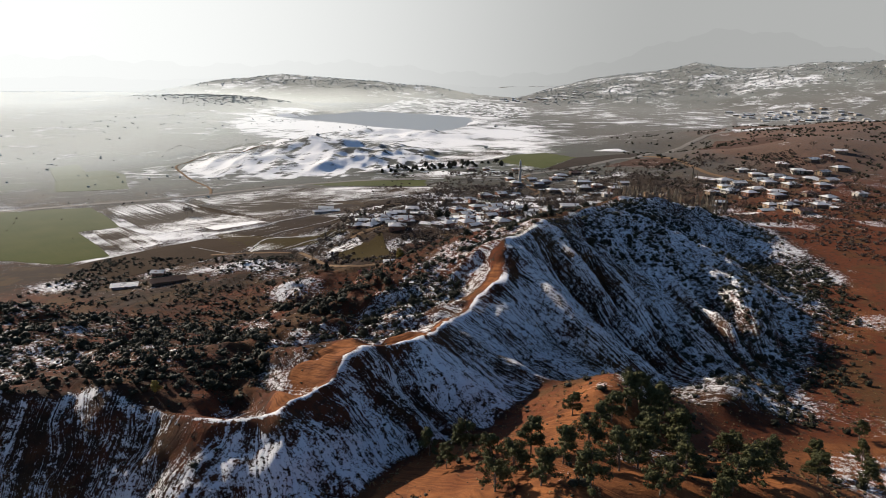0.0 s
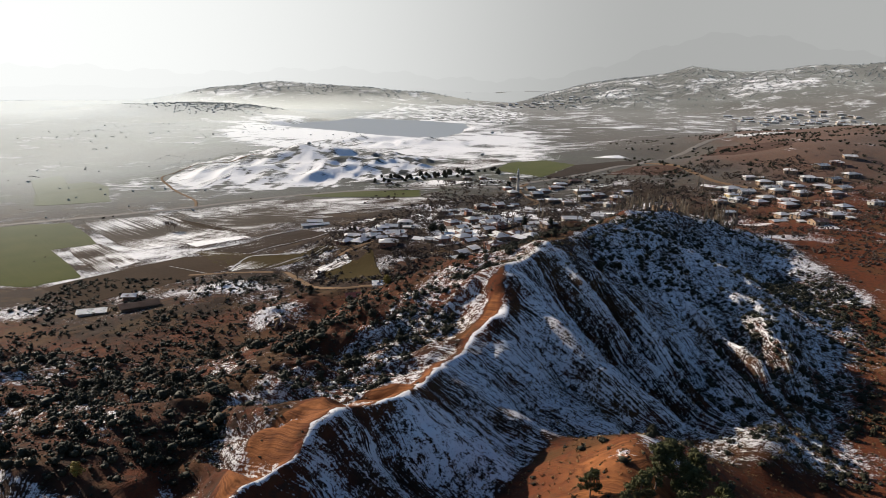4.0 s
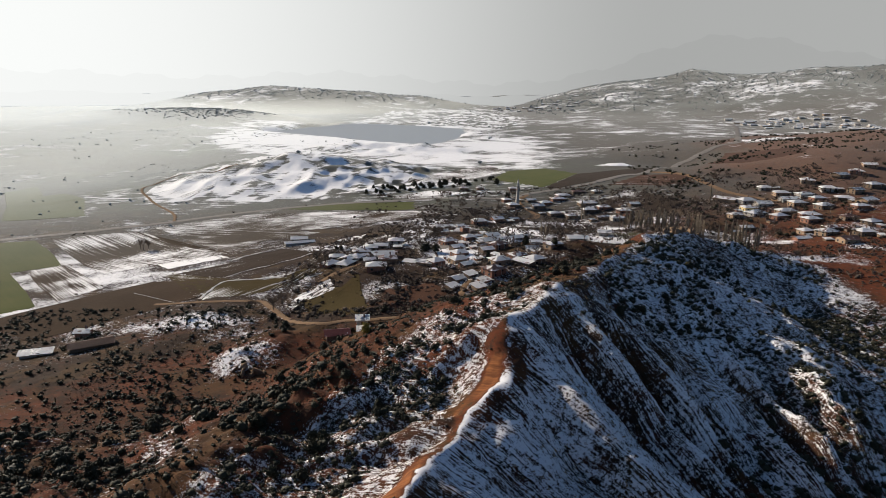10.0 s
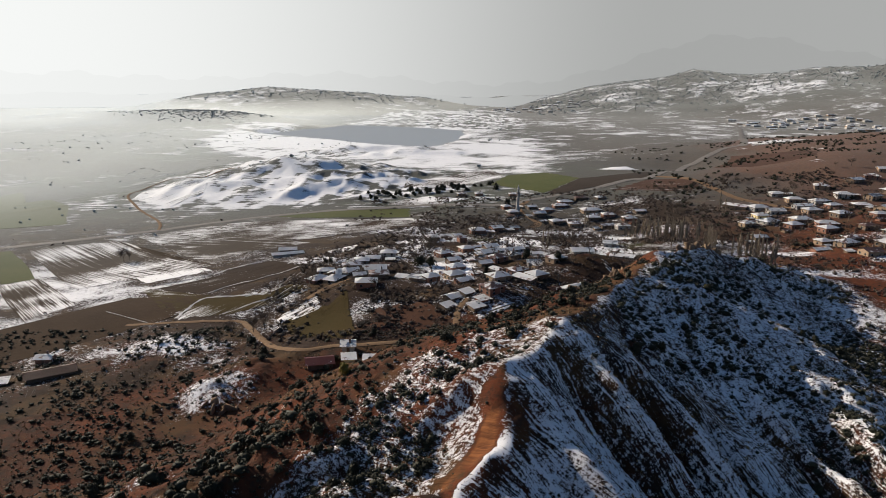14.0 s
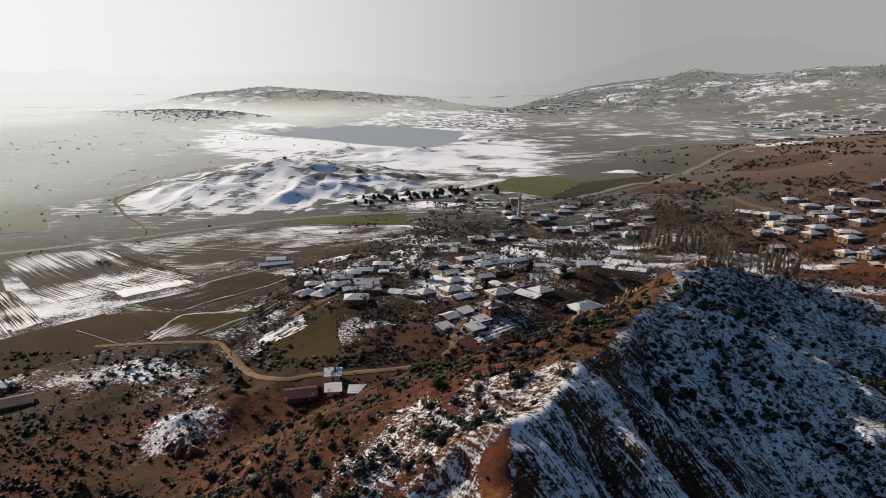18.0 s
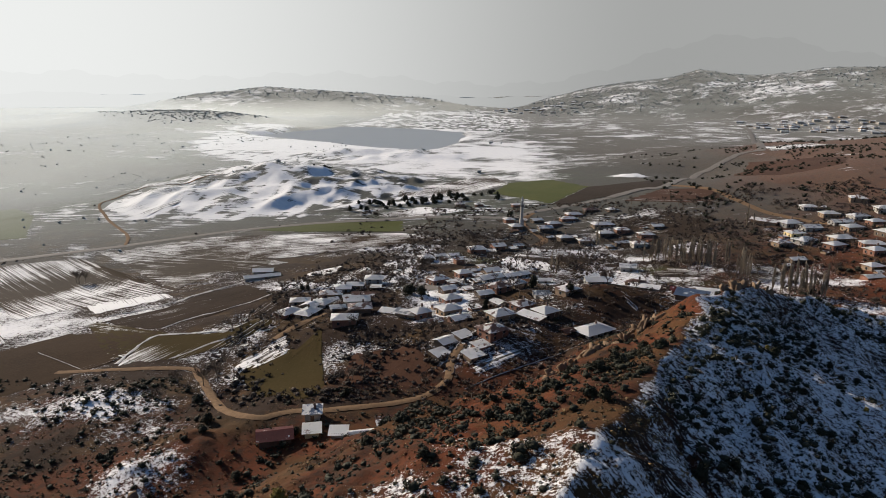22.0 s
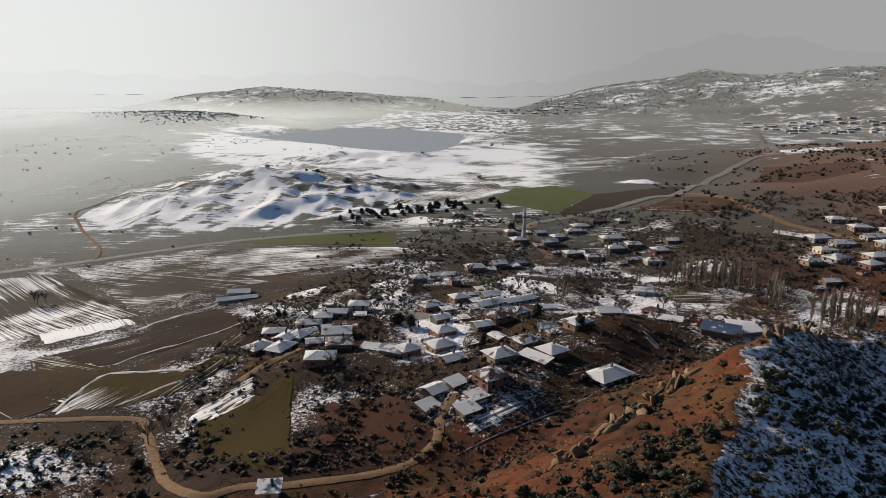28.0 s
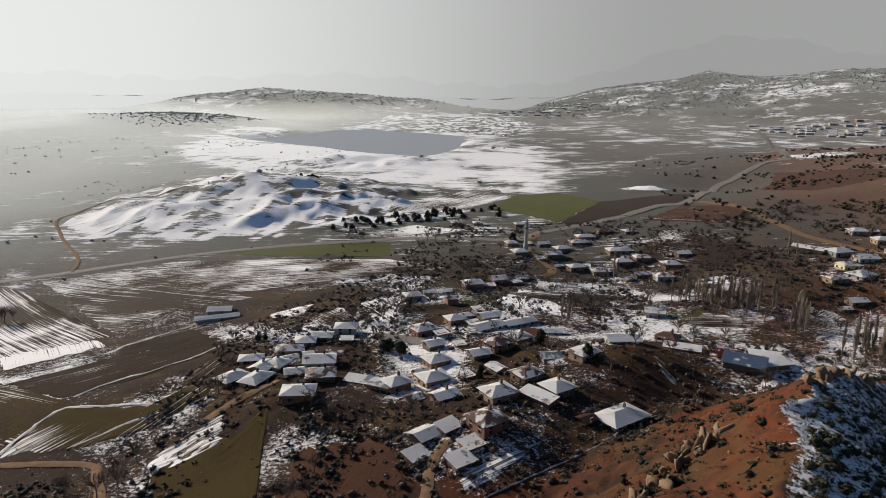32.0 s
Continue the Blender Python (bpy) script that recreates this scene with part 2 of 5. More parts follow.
def node(nt, kind, props=(), **inputs):
    n = nt.nodes.new(kind)
    for k, v in props:
        setattr(n, k, v)
    for k, v in inputs.items():
        sock = n.inputs[int(k[1:])] if k[0] == "i" and k[1:].isdigit() else n.inputs[k.replace("_", " ")]
        if isinstance(v, bpy.types.NodeSocket):
            nt.links.new(v, sock)
        else:
            sock.default_value = v
    return n


def mth(nt, op, a, b=0.0, c=0.0):
    return node(nt, "ShaderNodeMath", (("operation", op),), i0=a, i1=b, i2=c).outputs[0]


def noise_at(nt, vec, scale, detail=4.0, rough=0.55):
    return node(nt, "ShaderNodeTexNoise", (), Vector=vec, Scale=scale, Detail=detail, Roughness=rough).outputs["Fac"]


def blend(nt, fac, a, b):
    n = nt.nodes.new("ShaderNodeMix")
    n.data_type = "RGBA"
    for sock, v in ((n.inputs[0], fac), (n.inputs[6], a), (n.inputs[7], b)):
        if isinstance(v, bpy.types.NodeSocket):
            nt.links.new(v, sock)
        else:
            sock.default_value = v if not isinstance(v, tuple) else (*v[:3], 1)
    return n.outputs[2]


def remap(nt, v, a, b, lo=0.0, hi=1.0):
    return node(nt, "ShaderNodeMapRange", (), i0=v, i1=a, i2=b, i3=lo, i4=hi).outputs[0]


def bumped(nt, bsdf, h, strength, distance):
    n = node(nt, "ShaderNodeBump", (), Strength=strength, Distance=distance, Height=h)
    nt.links.new(n.outputs[0], bsdf.inputs["Normal"])


def plain_mat(name, col, rough=0.8, metal=0.0, vary=0.25, scale=1.0, spec=0.3, other=None, bump=0.15):
    """A worn everyday surface: one colour, mottled at two scales, a little different from thing to thing."""
    m, nt, b = material(name)
    tc = node(nt, "ShaderNodeTexCoord").outputs["Object"]
    n1, n2 = noise_at(nt, tc, 0.7 * scale, 3), noise_at(nt, tc, 6 * scale, 5, .65)
    rnd = node(nt, "ShaderNodeObjectInfo").outputs["Random"]
    dark = tuple(c * (1 - vary) for c in col)
    lite = tuple(min(1, c * (1 + vary)) for c in (other or col))
    c = blend(nt, remap(nt, mth(nt, "ADD", mth(nt, "MULTIPLY", n1, .5), mth(nt, "MULTIPLY", n2, .5)), .3, .7), dark, lite)
    c = blend(nt, mth(nt, "MULTIPLY", rnd, .5), c, other or tuple(min(1, x * 1.25) for x in col))
    nt.links.new(c, b.inputs["Base Color"])
    nt.links.new(remap(nt, n2, .3, .7, max(0, rough - .1), min(1, rough + .1)), b.inputs["Roughness"])
    b.inputs["Metallic"].default_value = metal
    b.inputs["Specular IOR Level"].default_value = spec
    bumped(nt, b, n2, bump, .05)
    return m


SNOW, RED, BROWN, TAN, GRASS = (.73, .715, .70), (.105, .031, .014), (.028, .0165, .011), (.095, .054, .024), (.048, .060, .016)


def haze_sheen(nt, b, pos):
    """Sheen standing in for haze, stronger on the far plain, seen at flat angles."""
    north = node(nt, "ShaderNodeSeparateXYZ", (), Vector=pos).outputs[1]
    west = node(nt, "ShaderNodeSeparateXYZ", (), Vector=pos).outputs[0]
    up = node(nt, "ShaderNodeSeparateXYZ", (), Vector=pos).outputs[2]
    # extra whitening to the west, where the haze is thickest
    west_haze = mth(nt, "MULTIPLY", remap(nt, west, -100, -560, 0, .6), remap(nt, north, 330, 800))
    west_haze = mth(nt, "ADD", west_haze, mth(nt, "MULTIPLY", remap(nt, west, -600, -1500, 0, .8), remap(nt, north, 1100, 2200)))
    nt.links.new(mth(nt, "MINIMUM", mth(nt, "ADD", remap(nt, north, 460, 2300, .0, .20), mth(nt, "MULTIPLY", west_haze, remap(nt, up, 0, 35, 1, .06))), 1.0), b.inputs["Sheen Weight"])
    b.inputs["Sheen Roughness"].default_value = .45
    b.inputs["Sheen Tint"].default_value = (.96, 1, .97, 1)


def ground_mat():
    m, nt, b = material("hillside_earth_and_snow")
    pos = node(nt, "ShaderNodeNewGeometry").outputs["Position"]
    at = node(nt, "ShaderNodeAttribute", (("attribute_name", "cover"),))
    rgb = node(nt, "ShaderNodeSeparateColor", (), Color=at.outputs["Color"])
    snow, red, green, far = rgb.outputs[0], rgb.outputs[1], rgb.outputs[2], at.outputs["Alpha"]
    fine, mid, wide = noise_at(nt, pos, 1.6, 6, .7), noise_at(nt, pos, .22, 4), noise_at(nt, pos, .03, 5)
    soil = blend(nt, remap(nt, mth(nt, "ADD", red, mth(nt, "MULTIPLY", mth(nt, "SUBTRACT", mid, .5), 1.1)), .25, .75), BROWN, RED)
    soil = blend(nt, remap(nt, fine, .48, .70, 0, .6), soil, blend(nt, red, (.036, .023, .015), TAN))
    soil = blend(nt, remap(nt, noise_at(nt, pos, .5, 5, .7), .5, .62, 0, .7), soil, (.034, .023, .017))
    soil = blend(nt, remap(nt, noise_at(nt, pos, .055, 5, .65), .50, .60, 0, .6), soil, blend(nt, fine, (.044, .026, .012), (.095, .057, .024)))
    soil = blend(nt, remap(nt, mth(nt, "ADD", green, mth(nt, "MULTIPLY", mth(nt, "SUBTRACT", wide, .5), .9)), .35, .65), soil, GRASS)
    # far soil fades to paler grey: haze put into the base colour
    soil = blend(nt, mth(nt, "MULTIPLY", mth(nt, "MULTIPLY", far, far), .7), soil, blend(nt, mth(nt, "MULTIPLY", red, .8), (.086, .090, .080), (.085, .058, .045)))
    fl = node(nt, "ShaderNodeAttribute", (("attribute_name", "flow"),)).outputs["Vector"]
    fxyz = node(nt, "ShaderNodeSeparateXYZ", (), Vector=fl)
    lines = node(nt, "ShaderNodeCombineXYZ", (), X=mth(nt, "MULTIPLY", fxyz.outputs[0], 2.1), Y=mth(nt, "MULTIPLY", fxyz.outputs[1], .10)).outputs[0]
    comb = noise_at(nt, lines, 1.0, 4, .62)
    soil = blend(nt, remap(nt, red, .88, 1.0), soil, blend(nt, remap(nt, mth(nt, "ADD", mth(nt, "MULTIPLY", comb, .6), mth(nt, "MULTIPLY", mid, .4)), .38, .62), (.085, .032, .015), (.25, .095, .034)))
    speck = mth(nt, "ADD", mth(nt, "MULTIPLY", noise_at(nt, pos, .62, 6, .75), .55), mth(nt, "MULTIPLY", noise_at(nt, pos, 2.2, 4, .75), .45))
    rills = mth(nt, "ADD", mth(nt, "MULTIPLY", comb, .34), mth(nt, "MULTIPLY", speck, .66))
    w = fxyz.outputs[2]
    near_n = mth(nt, "ADD", mth(nt, "MULTIPLY", rills, w), mth(nt, "MULTIPLY", speck, mth(nt, "SUBTRACT", 1.0, w)))
    drift = node(nt, "ShaderNodeMapping", (), Vector=pos, Scale=(.035, .30, .1), Rotation=(0, 0, .25)).outputs[0]
    far_n = mth(nt, "ADD", mth(nt, "ADD", mth(nt, "MULTIPLY", noise_at(nt, pos, .018, 8, .66), .44), mth(nt, "MULTIPLY", noise_at(nt, drift, 1.0, 6, .72), .42)), mth(nt, "MULTIPLY", speck, .14))
    n = mth(nt, "ADD", mth(nt, "MULTIPLY", near_n, mth(nt, "SUBTRACT", 1.0, far)), mth(nt, "MULTIPLY", far_n, far))
    edge = mth(nt, "SUBTRACT", n, mth(nt, "SUBTRACT", .74, mth(nt, "MULTIPLY", snow, .5)))
    mask = remap(nt, edge, -.012, .03)
    white = blend(nt, remap(nt, mid, .3, .7), SNOW, (.64, .63, .64))
    nt.links.new(blend(nt, mask, soil, white), b.inputs["Base Color"])
    nt.links.new(remap(nt, mask, 0, 1, .92, .75), b.inputs["Roughness"])
    b.inputs["Specular IOR Level"].default_value = .05
    bumped(nt, b, mth(nt, "ADD", mth(nt, "ADD", mth(nt, "MULTIPLY", fine, .6), mth(nt, "MULTIPLY", mask, .35)), mth(nt, "MULTIPLY", mth(nt, "MULTIPLY", comb, w), 1.2)), .8, .5)
    haze_sheen(nt, b, pos)
    return m


def field_mat(name, soil, other, streak=1.0):
    """Tilled land; snow lies in the furrows, along u of the field's own map."""
    m, nt, b = material(name)
    uv = node(nt, "ShaderNodeUVMap").outputs[0]
    pos = node(nt, "ShaderNodeNewGeometry").outputs["Position"]
    at = node(nt, "ShaderNodeAttribute", (("attribute_name", "cover"),))
    snow = node(nt, "ShaderNodeSeparateColor", (), Color=at.outputs["Color"]).outputs[0]
    sq = node(nt, "ShaderNodeMapping", (), Vector=uv, Scale=(.012, 1.3 * streak, 1)).outputs[0]
    s2 = node(nt, "ShaderNodeMapping", (), Vector=uv, Scale=(.03, 3.6 * streak, 1)).outputs[0]
    rows = mth(nt, "ADD", mth(nt, "MULTIPLY", noise_at(nt, sq, 1, 3, .6), .55), mth(nt, "MULTIPLY", noise_at(nt, s2, 1, 3, .65), .45))
    wide, fine = noise_at(nt, pos, .035, 4), noise_at(nt, pos, 1.2, 5, .7)
    n = mth(nt, "ADD", mth(nt, "MULTIPLY", rows, .75), mth(nt, "MULTIPLY", wide, .25))
    mask = remap(nt, mth(nt, "SUBTRACT", n, mth(nt, "SUBTRACT", .74, mth(nt, "MULTIPLY", snow, .5))), -.015, .03)
    c = blend(nt, remap(nt, mth(nt, "ADD", mth(nt, "MULTIPLY", rows, .5), mth(nt, "MULTIPLY", wide, .5)), .35, .65), soil, other)
    c = blend(nt, remap(nt, fine, .45, .7, 0, .3), c, (.085, .058, .036))
    nt.links.new(blend(nt, mask, c, SNOW), b.inputs["Base Color"])
    b.inputs["Roughness"].default_value, b.inputs["Specular IOR Level"].default_value = .95, .02
    bumped(nt, b, rows, .5, .3)
    haze_sheen(nt, b, pos)
    return m


def roof_mat(name, base, snow_at, metal=0.0, rough=.5):
    """Sheet or tile in courses, under snow that has slid and thinned."""
    m, nt, b = material(name)
    tc = node(nt, "ShaderNodeTexCoord").outputs["Object"]
    rnd = node(nt, "ShaderNodeObjectInfo").outputs["Random"]
    shift = node(nt, "ShaderNodeVectorMath", (), i0=tc, i1=node(nt, "ShaderNodeCombineXYZ", (), X=mth(nt, "MULTIPLY", rnd, 60)).outputs[0]).outputs[0]
    n = noise_at(nt, shift, .32, 5, .62)
    mask = remap(nt, mth(nt, "ADD", n, mth(nt, "MULTIPLY", mth(nt, "SUBTRACT", rnd, .5), .22)), snow_at - .02, snow_at + .035)
    wave = node(nt, "ShaderNodeTexWave", (), Vector=tc, Scale=1.6, Distortion=.6).outputs["Fac"]
    worn = noise_at(nt, shift, 2.2, 5, .7)
    c = blend(nt, remap(nt, worn, .35, .7), base, tuple(x * .55 for x in base))
    c = blend(nt, mth(nt, "MULTIPLY", wave, .25), c, tuple(x * .5 for x in base))
    nt.links.new(blend(nt, mask, c, blend(nt, worn, (.86, .85, .83), (.72, .71, .70))), b.inputs["Base Color"])
    nt.links.new(mth(nt, "MULTIPLY", mth(nt, "SUBTRACT", 1.0, mask), metal), b.inputs["Metallic"])
    nt.links.new(remap(nt, mask, 0, 1, rough, .8), b.inputs["Roughness"])
    bumped(nt, b, mth(nt, "ADD", mth(nt, "MULTIPLY", mask, .8), mth(nt, "MULTIPLY", wave, .2)), .5, .12)
    return m


def leaf_mat(name, a, c, rough=.75, haze_veil=0.0):
    m, nt, b = material(name)
    g = node(nt, "ShaderNodeNewGeometry")
    pos = g.outputs["Position"]
    isl = g.outputs["Random Per Island"]
    rnd = node(nt, "ShaderNodeObjectInfo").outputs["Random"]
    f = mth(nt, "ADD", mth(nt, "MULTIPLY", isl, .55), mth(nt, "MULTIPLY", rnd, .25))
    f = mth(nt, "ADD", f, mth(nt, "MULTIPLY", noise_at(nt, pos, 1.8, 3), .3))
    nt.links.new(blend(nt, f, a, c), b.inputs["Base Color"])
    b.inputs["Roughness"].default_value, b.inputs["Specular IOR Level"].default_value = rough, .2
    # sheen that whitens far foliage in place of haze
    b.inputs["Sheen Weight"].default_value = haze_veil
    return m


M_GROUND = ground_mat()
M_FIELD = {"brown": field_mat("ploughed_earth", (.027, .0165, .010), (.048, .030, .018)), "dark": field_mat("dark_fallow", (.020, .0135, .010), (.037, .025, .018)),
           "green": field_mat("winter_wheat", (.048, .060, .016), (.076, .078, .024)), "olive": field_mat("dry_meadow", (.034, .027, .009), (.052, .034, .013)),
           "red": field_mat("red_ploughland", (.042, .021, .014), (.070, .034, .022)), "grey": field_mat("stubble", (.034, .024, .017), (.056, .041, .028))}
M_DRIFT = plain_mat("drifted_snow", (.28, .27, .265), .8, 0, .9, .6, .25, (.34, .33, .32), .5)
M_ROAD = plain_mat("grey_country_road", (.115, .10, .088), .85, 0, .2, .4, .2, (.15, .135, .12))
M_DITCH = plain_mat("old_ditch_snow", (.16, .14, .13), .85, 0, .95, 2.5, .1, (.34, .33, .32), .6)
M_DIRT = plain_mat("tan_dirt_track", (.115, .070, .040), .9, 0, .35, .8, .05, (.17, .108, .062), .5)
M_FOLIAGE = leaf_mat("juniper_foliage", (.013, .015, .008), (.036, .033, .017))
# far foliage, its base colour and sheen paled to imitate haze
M_WOODS = leaf_mat("hazed_far_woods", (.15, .165, .16), (.26, .28, .27), .85, .5)
M_PINE = leaf_mat("pine_needles", (.020, .026, .009), (.088, .082, .026))
M_YELLOW = leaf_mat("yellowing_foliage", (.10, .075, .015), (.24, .17, .03))
M_DRY = leaf_mat("dry_tussock", (.05, .035, .02), (.30, .19, .08))
M_TWIG = leaf_mat("bare_brown_twigs", (.036, .025, .019), (.11, .078, .058))
M_BRUSH = leaf_mat("dark_brush", (.016, .012, .009), (.050, .036, .026))
M_POPLAR = leaf_mat("pale_poplar_twigs", (.15, .12, .09), (.32, .26, .19))
M_BARK = plain_mat("bark", (.11, .08, .06), .9, 0, .3, 3, .2, (.17, .13, .10), .5)
M_STONE = plain_mat("tan_sandstone", (.11, .070, .045), .9, 0, .5, 1.6, .05, (.19, .13, .085), .9)
M_WALL = {"white": plain_mat("white_render", (.42, .39, .35), .9, 0, .15, .5, .2, (.33, .30, .26)), "tan": plain_mat("mud_render", (.15, .10, .062), .95, 0, .2, .6, .2, (.30, .21, .14)),
          "brick": plain_mat("red_brick", (.14, .06, .036), .9, 0, .2, .8, .2, (.25, .13, .09)), "wood": plain_mat("weathered_boards", (.09, .063, .046), .85, 0, .3, 1.5, .2, (.14, .10, .07)),
          "grey": plain_mat("grey_blockwork", (.16, .15, .14), .9, 0, .15, .8, .2, (.28, .26, .24)), "yellow": plain_mat("yellow_render", (.62, .46, .20), .9, 0, .12, .5, .2, (.68, .54, .30))}
M_ROOF = {"snow": roof_mat("snowy_tile_roof", (.24, .12, .085), .33), "half": roof_mat("half_snowed_tile_roof", (.22, .12, .09), .50), "tin": roof_mat("grey_sheet_roof", (.42, .44, .46), .46, .5, .45),
          "red": roof_mat("maroon_sheet_roof", (.19, .035, .03), .66, .1, .5), "rust": roof_mat("rust_sheet_roof", (.14, .06, .036), .60, .2, .6), "blue": roof_mat("blue_sheet_roof", (.16, .22, .33), .60, .2, .4)}
M_FRAME = plain_mat("white_window_frame", (.6, .6, .58), .6, 0, .1)
M_GLASS = plain_mat("dark_window_glass", (.02, .024, .028), .12, 0, .2, 1, .6, None, 0)
M_DOOR = plain_mat("brown_door", (.12, .07, .045), .7, 0, .2)
M_CHIMNEY = plain_mat("sooty_brick", (.13, .09, .075), .9, 0, .25, 2)
_m, _nt, _b = material("cold_grey_water")
_b.inputs["Base Color"].default_value, _b.inputs["Roughness"].default_value = (.27, .285, .285, 1), .45
_b.inputs["Specular IOR Level"].default_value = .2
bumped(_nt, _b, noise_at(_nt, node(_nt, "ShaderNodeNewGeometry").outputs["Position"], .35, 3), .12, .2)
M_WATER = _m

# ---- ground ----
def raw_mesh(name, verts, faces, mats, smooth=False, mat_index=None):
    me = bpy.data.meshes.new(name)
    me.from_pydata([tuple(v) for v in verts], [], faces)
    for m in mats:
        me.materials.append(m)
    if mat_index is not None:
        me.polygons.foreach_set("material_index", np.array(mat_index, np.int32))
    if smooth:
        me.polygons.foreach_set("use_smooth", np.ones(len(me.polygons), bool))
    me.update()
    return me


def quick_mesh(name, co, tris, mat, smooth=False):
    """A mesh out of numpy arrays of corners and triangles."""
    me = bpy.data.meshes.new(name)
    me.vertices.add(len(co))
    me.vertices.foreach_set("co", co.astype(np.float32).reshape(-1))
    me.loops.add(tris.size)
    me.loops.foreach_set("vertex_index", tris.astype(np.int32).reshape(-1))
    me.polygons.add(len(tris))
    me.polygons.foreach_set("loop_start", np.arange(0, tris.size, tris.shape[1], dtype=np.int32))
    me.materials.append(mat)
    me.update(calc_edges=True)
    if smooth:
        me.polygons.foreach_set("use_smooth", np.ones(len(tris), bool))
    return me


def cover_attr(me, rgba):
    at = me.attributes.new("cover", "FLOAT_COLOR", "POINT")
    at.data.foreach_set("color", rgba.astype(np.float32).reshape(-1))


xs = steps(-112, 132, 0.8, 1.028, 70, -4300, 4300)
ys = np.concatenate([steps(78, 400, 0.8, 1.06, 60, -700, 401)[:-1], steps(401, 402, 0.85, 1.014, 60, 400.5, 4600)[1:]])
ys = np.unique(np.round(ys, 3))
GX, GY = np.meshgrid(xs, ys)
GZ = height(GX, GY)


def lay(x, y):
    """Height of the ground sheet itself."""
    x, y = np.asarray(x, float), np.asarray(y, float)
    i = np.clip(np.searchsorted(xs, x) - 1, 0, len(xs) - 2)
    j = np.clip(np.searchsorted(ys, y) - 1, 0, len(ys) - 2)
    u, v = (x - xs[i]) / (xs[i + 1] - xs[i]), (y - ys[j]) / (ys[j + 1] - ys[j])
    return (GZ[j, i] * (1 - u) + GZ[j, i + 1] * u) * (1 - v) + (GZ[j + 1, i] * (1 - u) + GZ[j + 1, i + 1] * u) * v


def blob(x, y, cx, cy, rx, ry):
    return np.exp(-(((x - cx) / rx) ** 2 + ((y - cy) / ry) ** 2))


SNOW_HILL_FACE = [(-345, 700), (-318, 770), (-275, 815), (-238, 836), (-190, 842), (-130, 835), (-85, 790), (-72, 725), (-165, 688), (-245, 668)]
LAKE_SNOW = [(-470, 1180), (-560, 1400), (-570, 1600), (-470, 1650), (-440, 1500), (-378, 1345), (-263, 1240), (-190, 1100), (-301, 985)]
SHORE_SNOW = [(-395, 1880), (-352, 2300), (0, 2380), (72, 1990), (1, 1640), (-228, 1765)]


def cover(x, y, z, gx, gy):
    """Snow, red earth, grass, and how far off, which also hazes the soil: what lies where."""
    a, d, side, s = main_ridge(x, y)
    right = .5 - .5 * side
    n1, n2, n3 = fbm(x / 28, y / 28, 3, 61), fbm(x / 9, y / 9, 3, 62), fbm(x / 120, y / 120, 3, 63)
    on = sstep(3, 10, a - (30 * np.tanh(.07 * x / 30)))                 # on the main ridge
    # the valley
    snow = .415 - .13 * sstep(372, 350, y) + .2 * (n3 - .5) + .8 * (n1 - .5) + .3 * (n2 - .5)
    red = .16 + .36 * sstep(385, 350, y) + .003 * np.clip(x, -80, 250) + .5 * (n1 - .5)
    green = .15 + .5 * (n3 - .5)
    # the sunny side
    bare = sstep(1.2, -1.2, d - 1.0 - (6 + 11 * sstep(178, 150, y)) * vnoise(s / 9, d / 30, 98) * sstep(232, 190, y) + 9 * (n2 - .5)) * sstep(226, 214, y) * sstep(-66, -50, x)
    lit = .21 * sstep(62, 26, d) * sstep(262, 235, y) * sstep(-60, -30, x) + .23 + .10 * sstep(-55, -75, x) + .40 * (n1 - .5) + .55 * (n2 - .5) + .10 * sstep(.45, .7, n1)
    lit = lit + .04 * sstep(9, 2, d) * sstep(205, 222, y) * sstep(335, 300, y) - .15 * sstep(212, 222, y) - .17 * sstep(245, 280, y)
    lit = lit * (1 - bare)
    # streaks of bare orange earth and snow by the sharp crest
    beds = flank_gullies(x, y, s, d)
    broken = sstep(-66, -50, x) * sstep(246, 222, y) * sstep(2, 6, d) * sstep(75, 45, d)
    lit = lit + bare * sstep(.40, .15, beds) * .5 * sstep(2, 5, d) + (1 - bare) * broken * (.13 + .30 * (.42 - beds))
    lit = np.minimum(lit, .475)
    lip = .7 * sstep(.8, .3, d + 2.4 * (n2 - .5)) * sstep(216, 202, y) * sstep(-66, -50, x)
    lit, bare = np.maximum(lit, .95 * lip), bare * (1 - lip)
    red_lit = .56 + .7 * (n1 - .5) + .62 * bare * sstep(228, 205, y) + .02 * sstep(240, 300, y) + .14 * sstep(17, 8, d + 14 * (n2 - .5)) * sstep(290, 315, y)
    # the shaded face
    rill = np.abs(((s + .12 * d + 1.5 * vnoise(x / 5, y / 5, 4)) / 2.4) % 1 - .5)
    warp, big, mid, lean = spurs(x, y, s, d)
    # less snow on one flank of each spur also stands in for relief shading
    dark = .57 - .09 * sstep(203, 215, y) * sstep(268, 245, y) * sstep(42, 14, d) + .16 * (n2 - .5) + .22 * (n1 - .5) - .34 * np.clip(lean, -.5, .5) * sstep(262, 235, y) - .09 * sstep(.13, .02, big) * sstep(270, 240, y) - .05 * sstep(.22, .02, mid) - .03 * sstep(185, 150, y)
    dark = dark - .01 * sstep(45, 85, d) - .02 * sstep(262, 300, y)
    dark = np.minimum(dark, .555) + .14 * sstep(2.5, .5, d)
    dark = dark * sstep(112, 84, d)
    w = right * on + right * sstep(110, 80, d) * (1 - on)
    w = np.clip(w, 0, 1)
    left_w = (1 - right) * on
    snow = snow * (1 - w - left_w) + dark * w + lit * left_w
    red = red * (1 - w - left_w) + (.35 + .5 * sstep(60, 100, d)) * w + red_lit * left_w
    green = green * (1 - w - left_w)
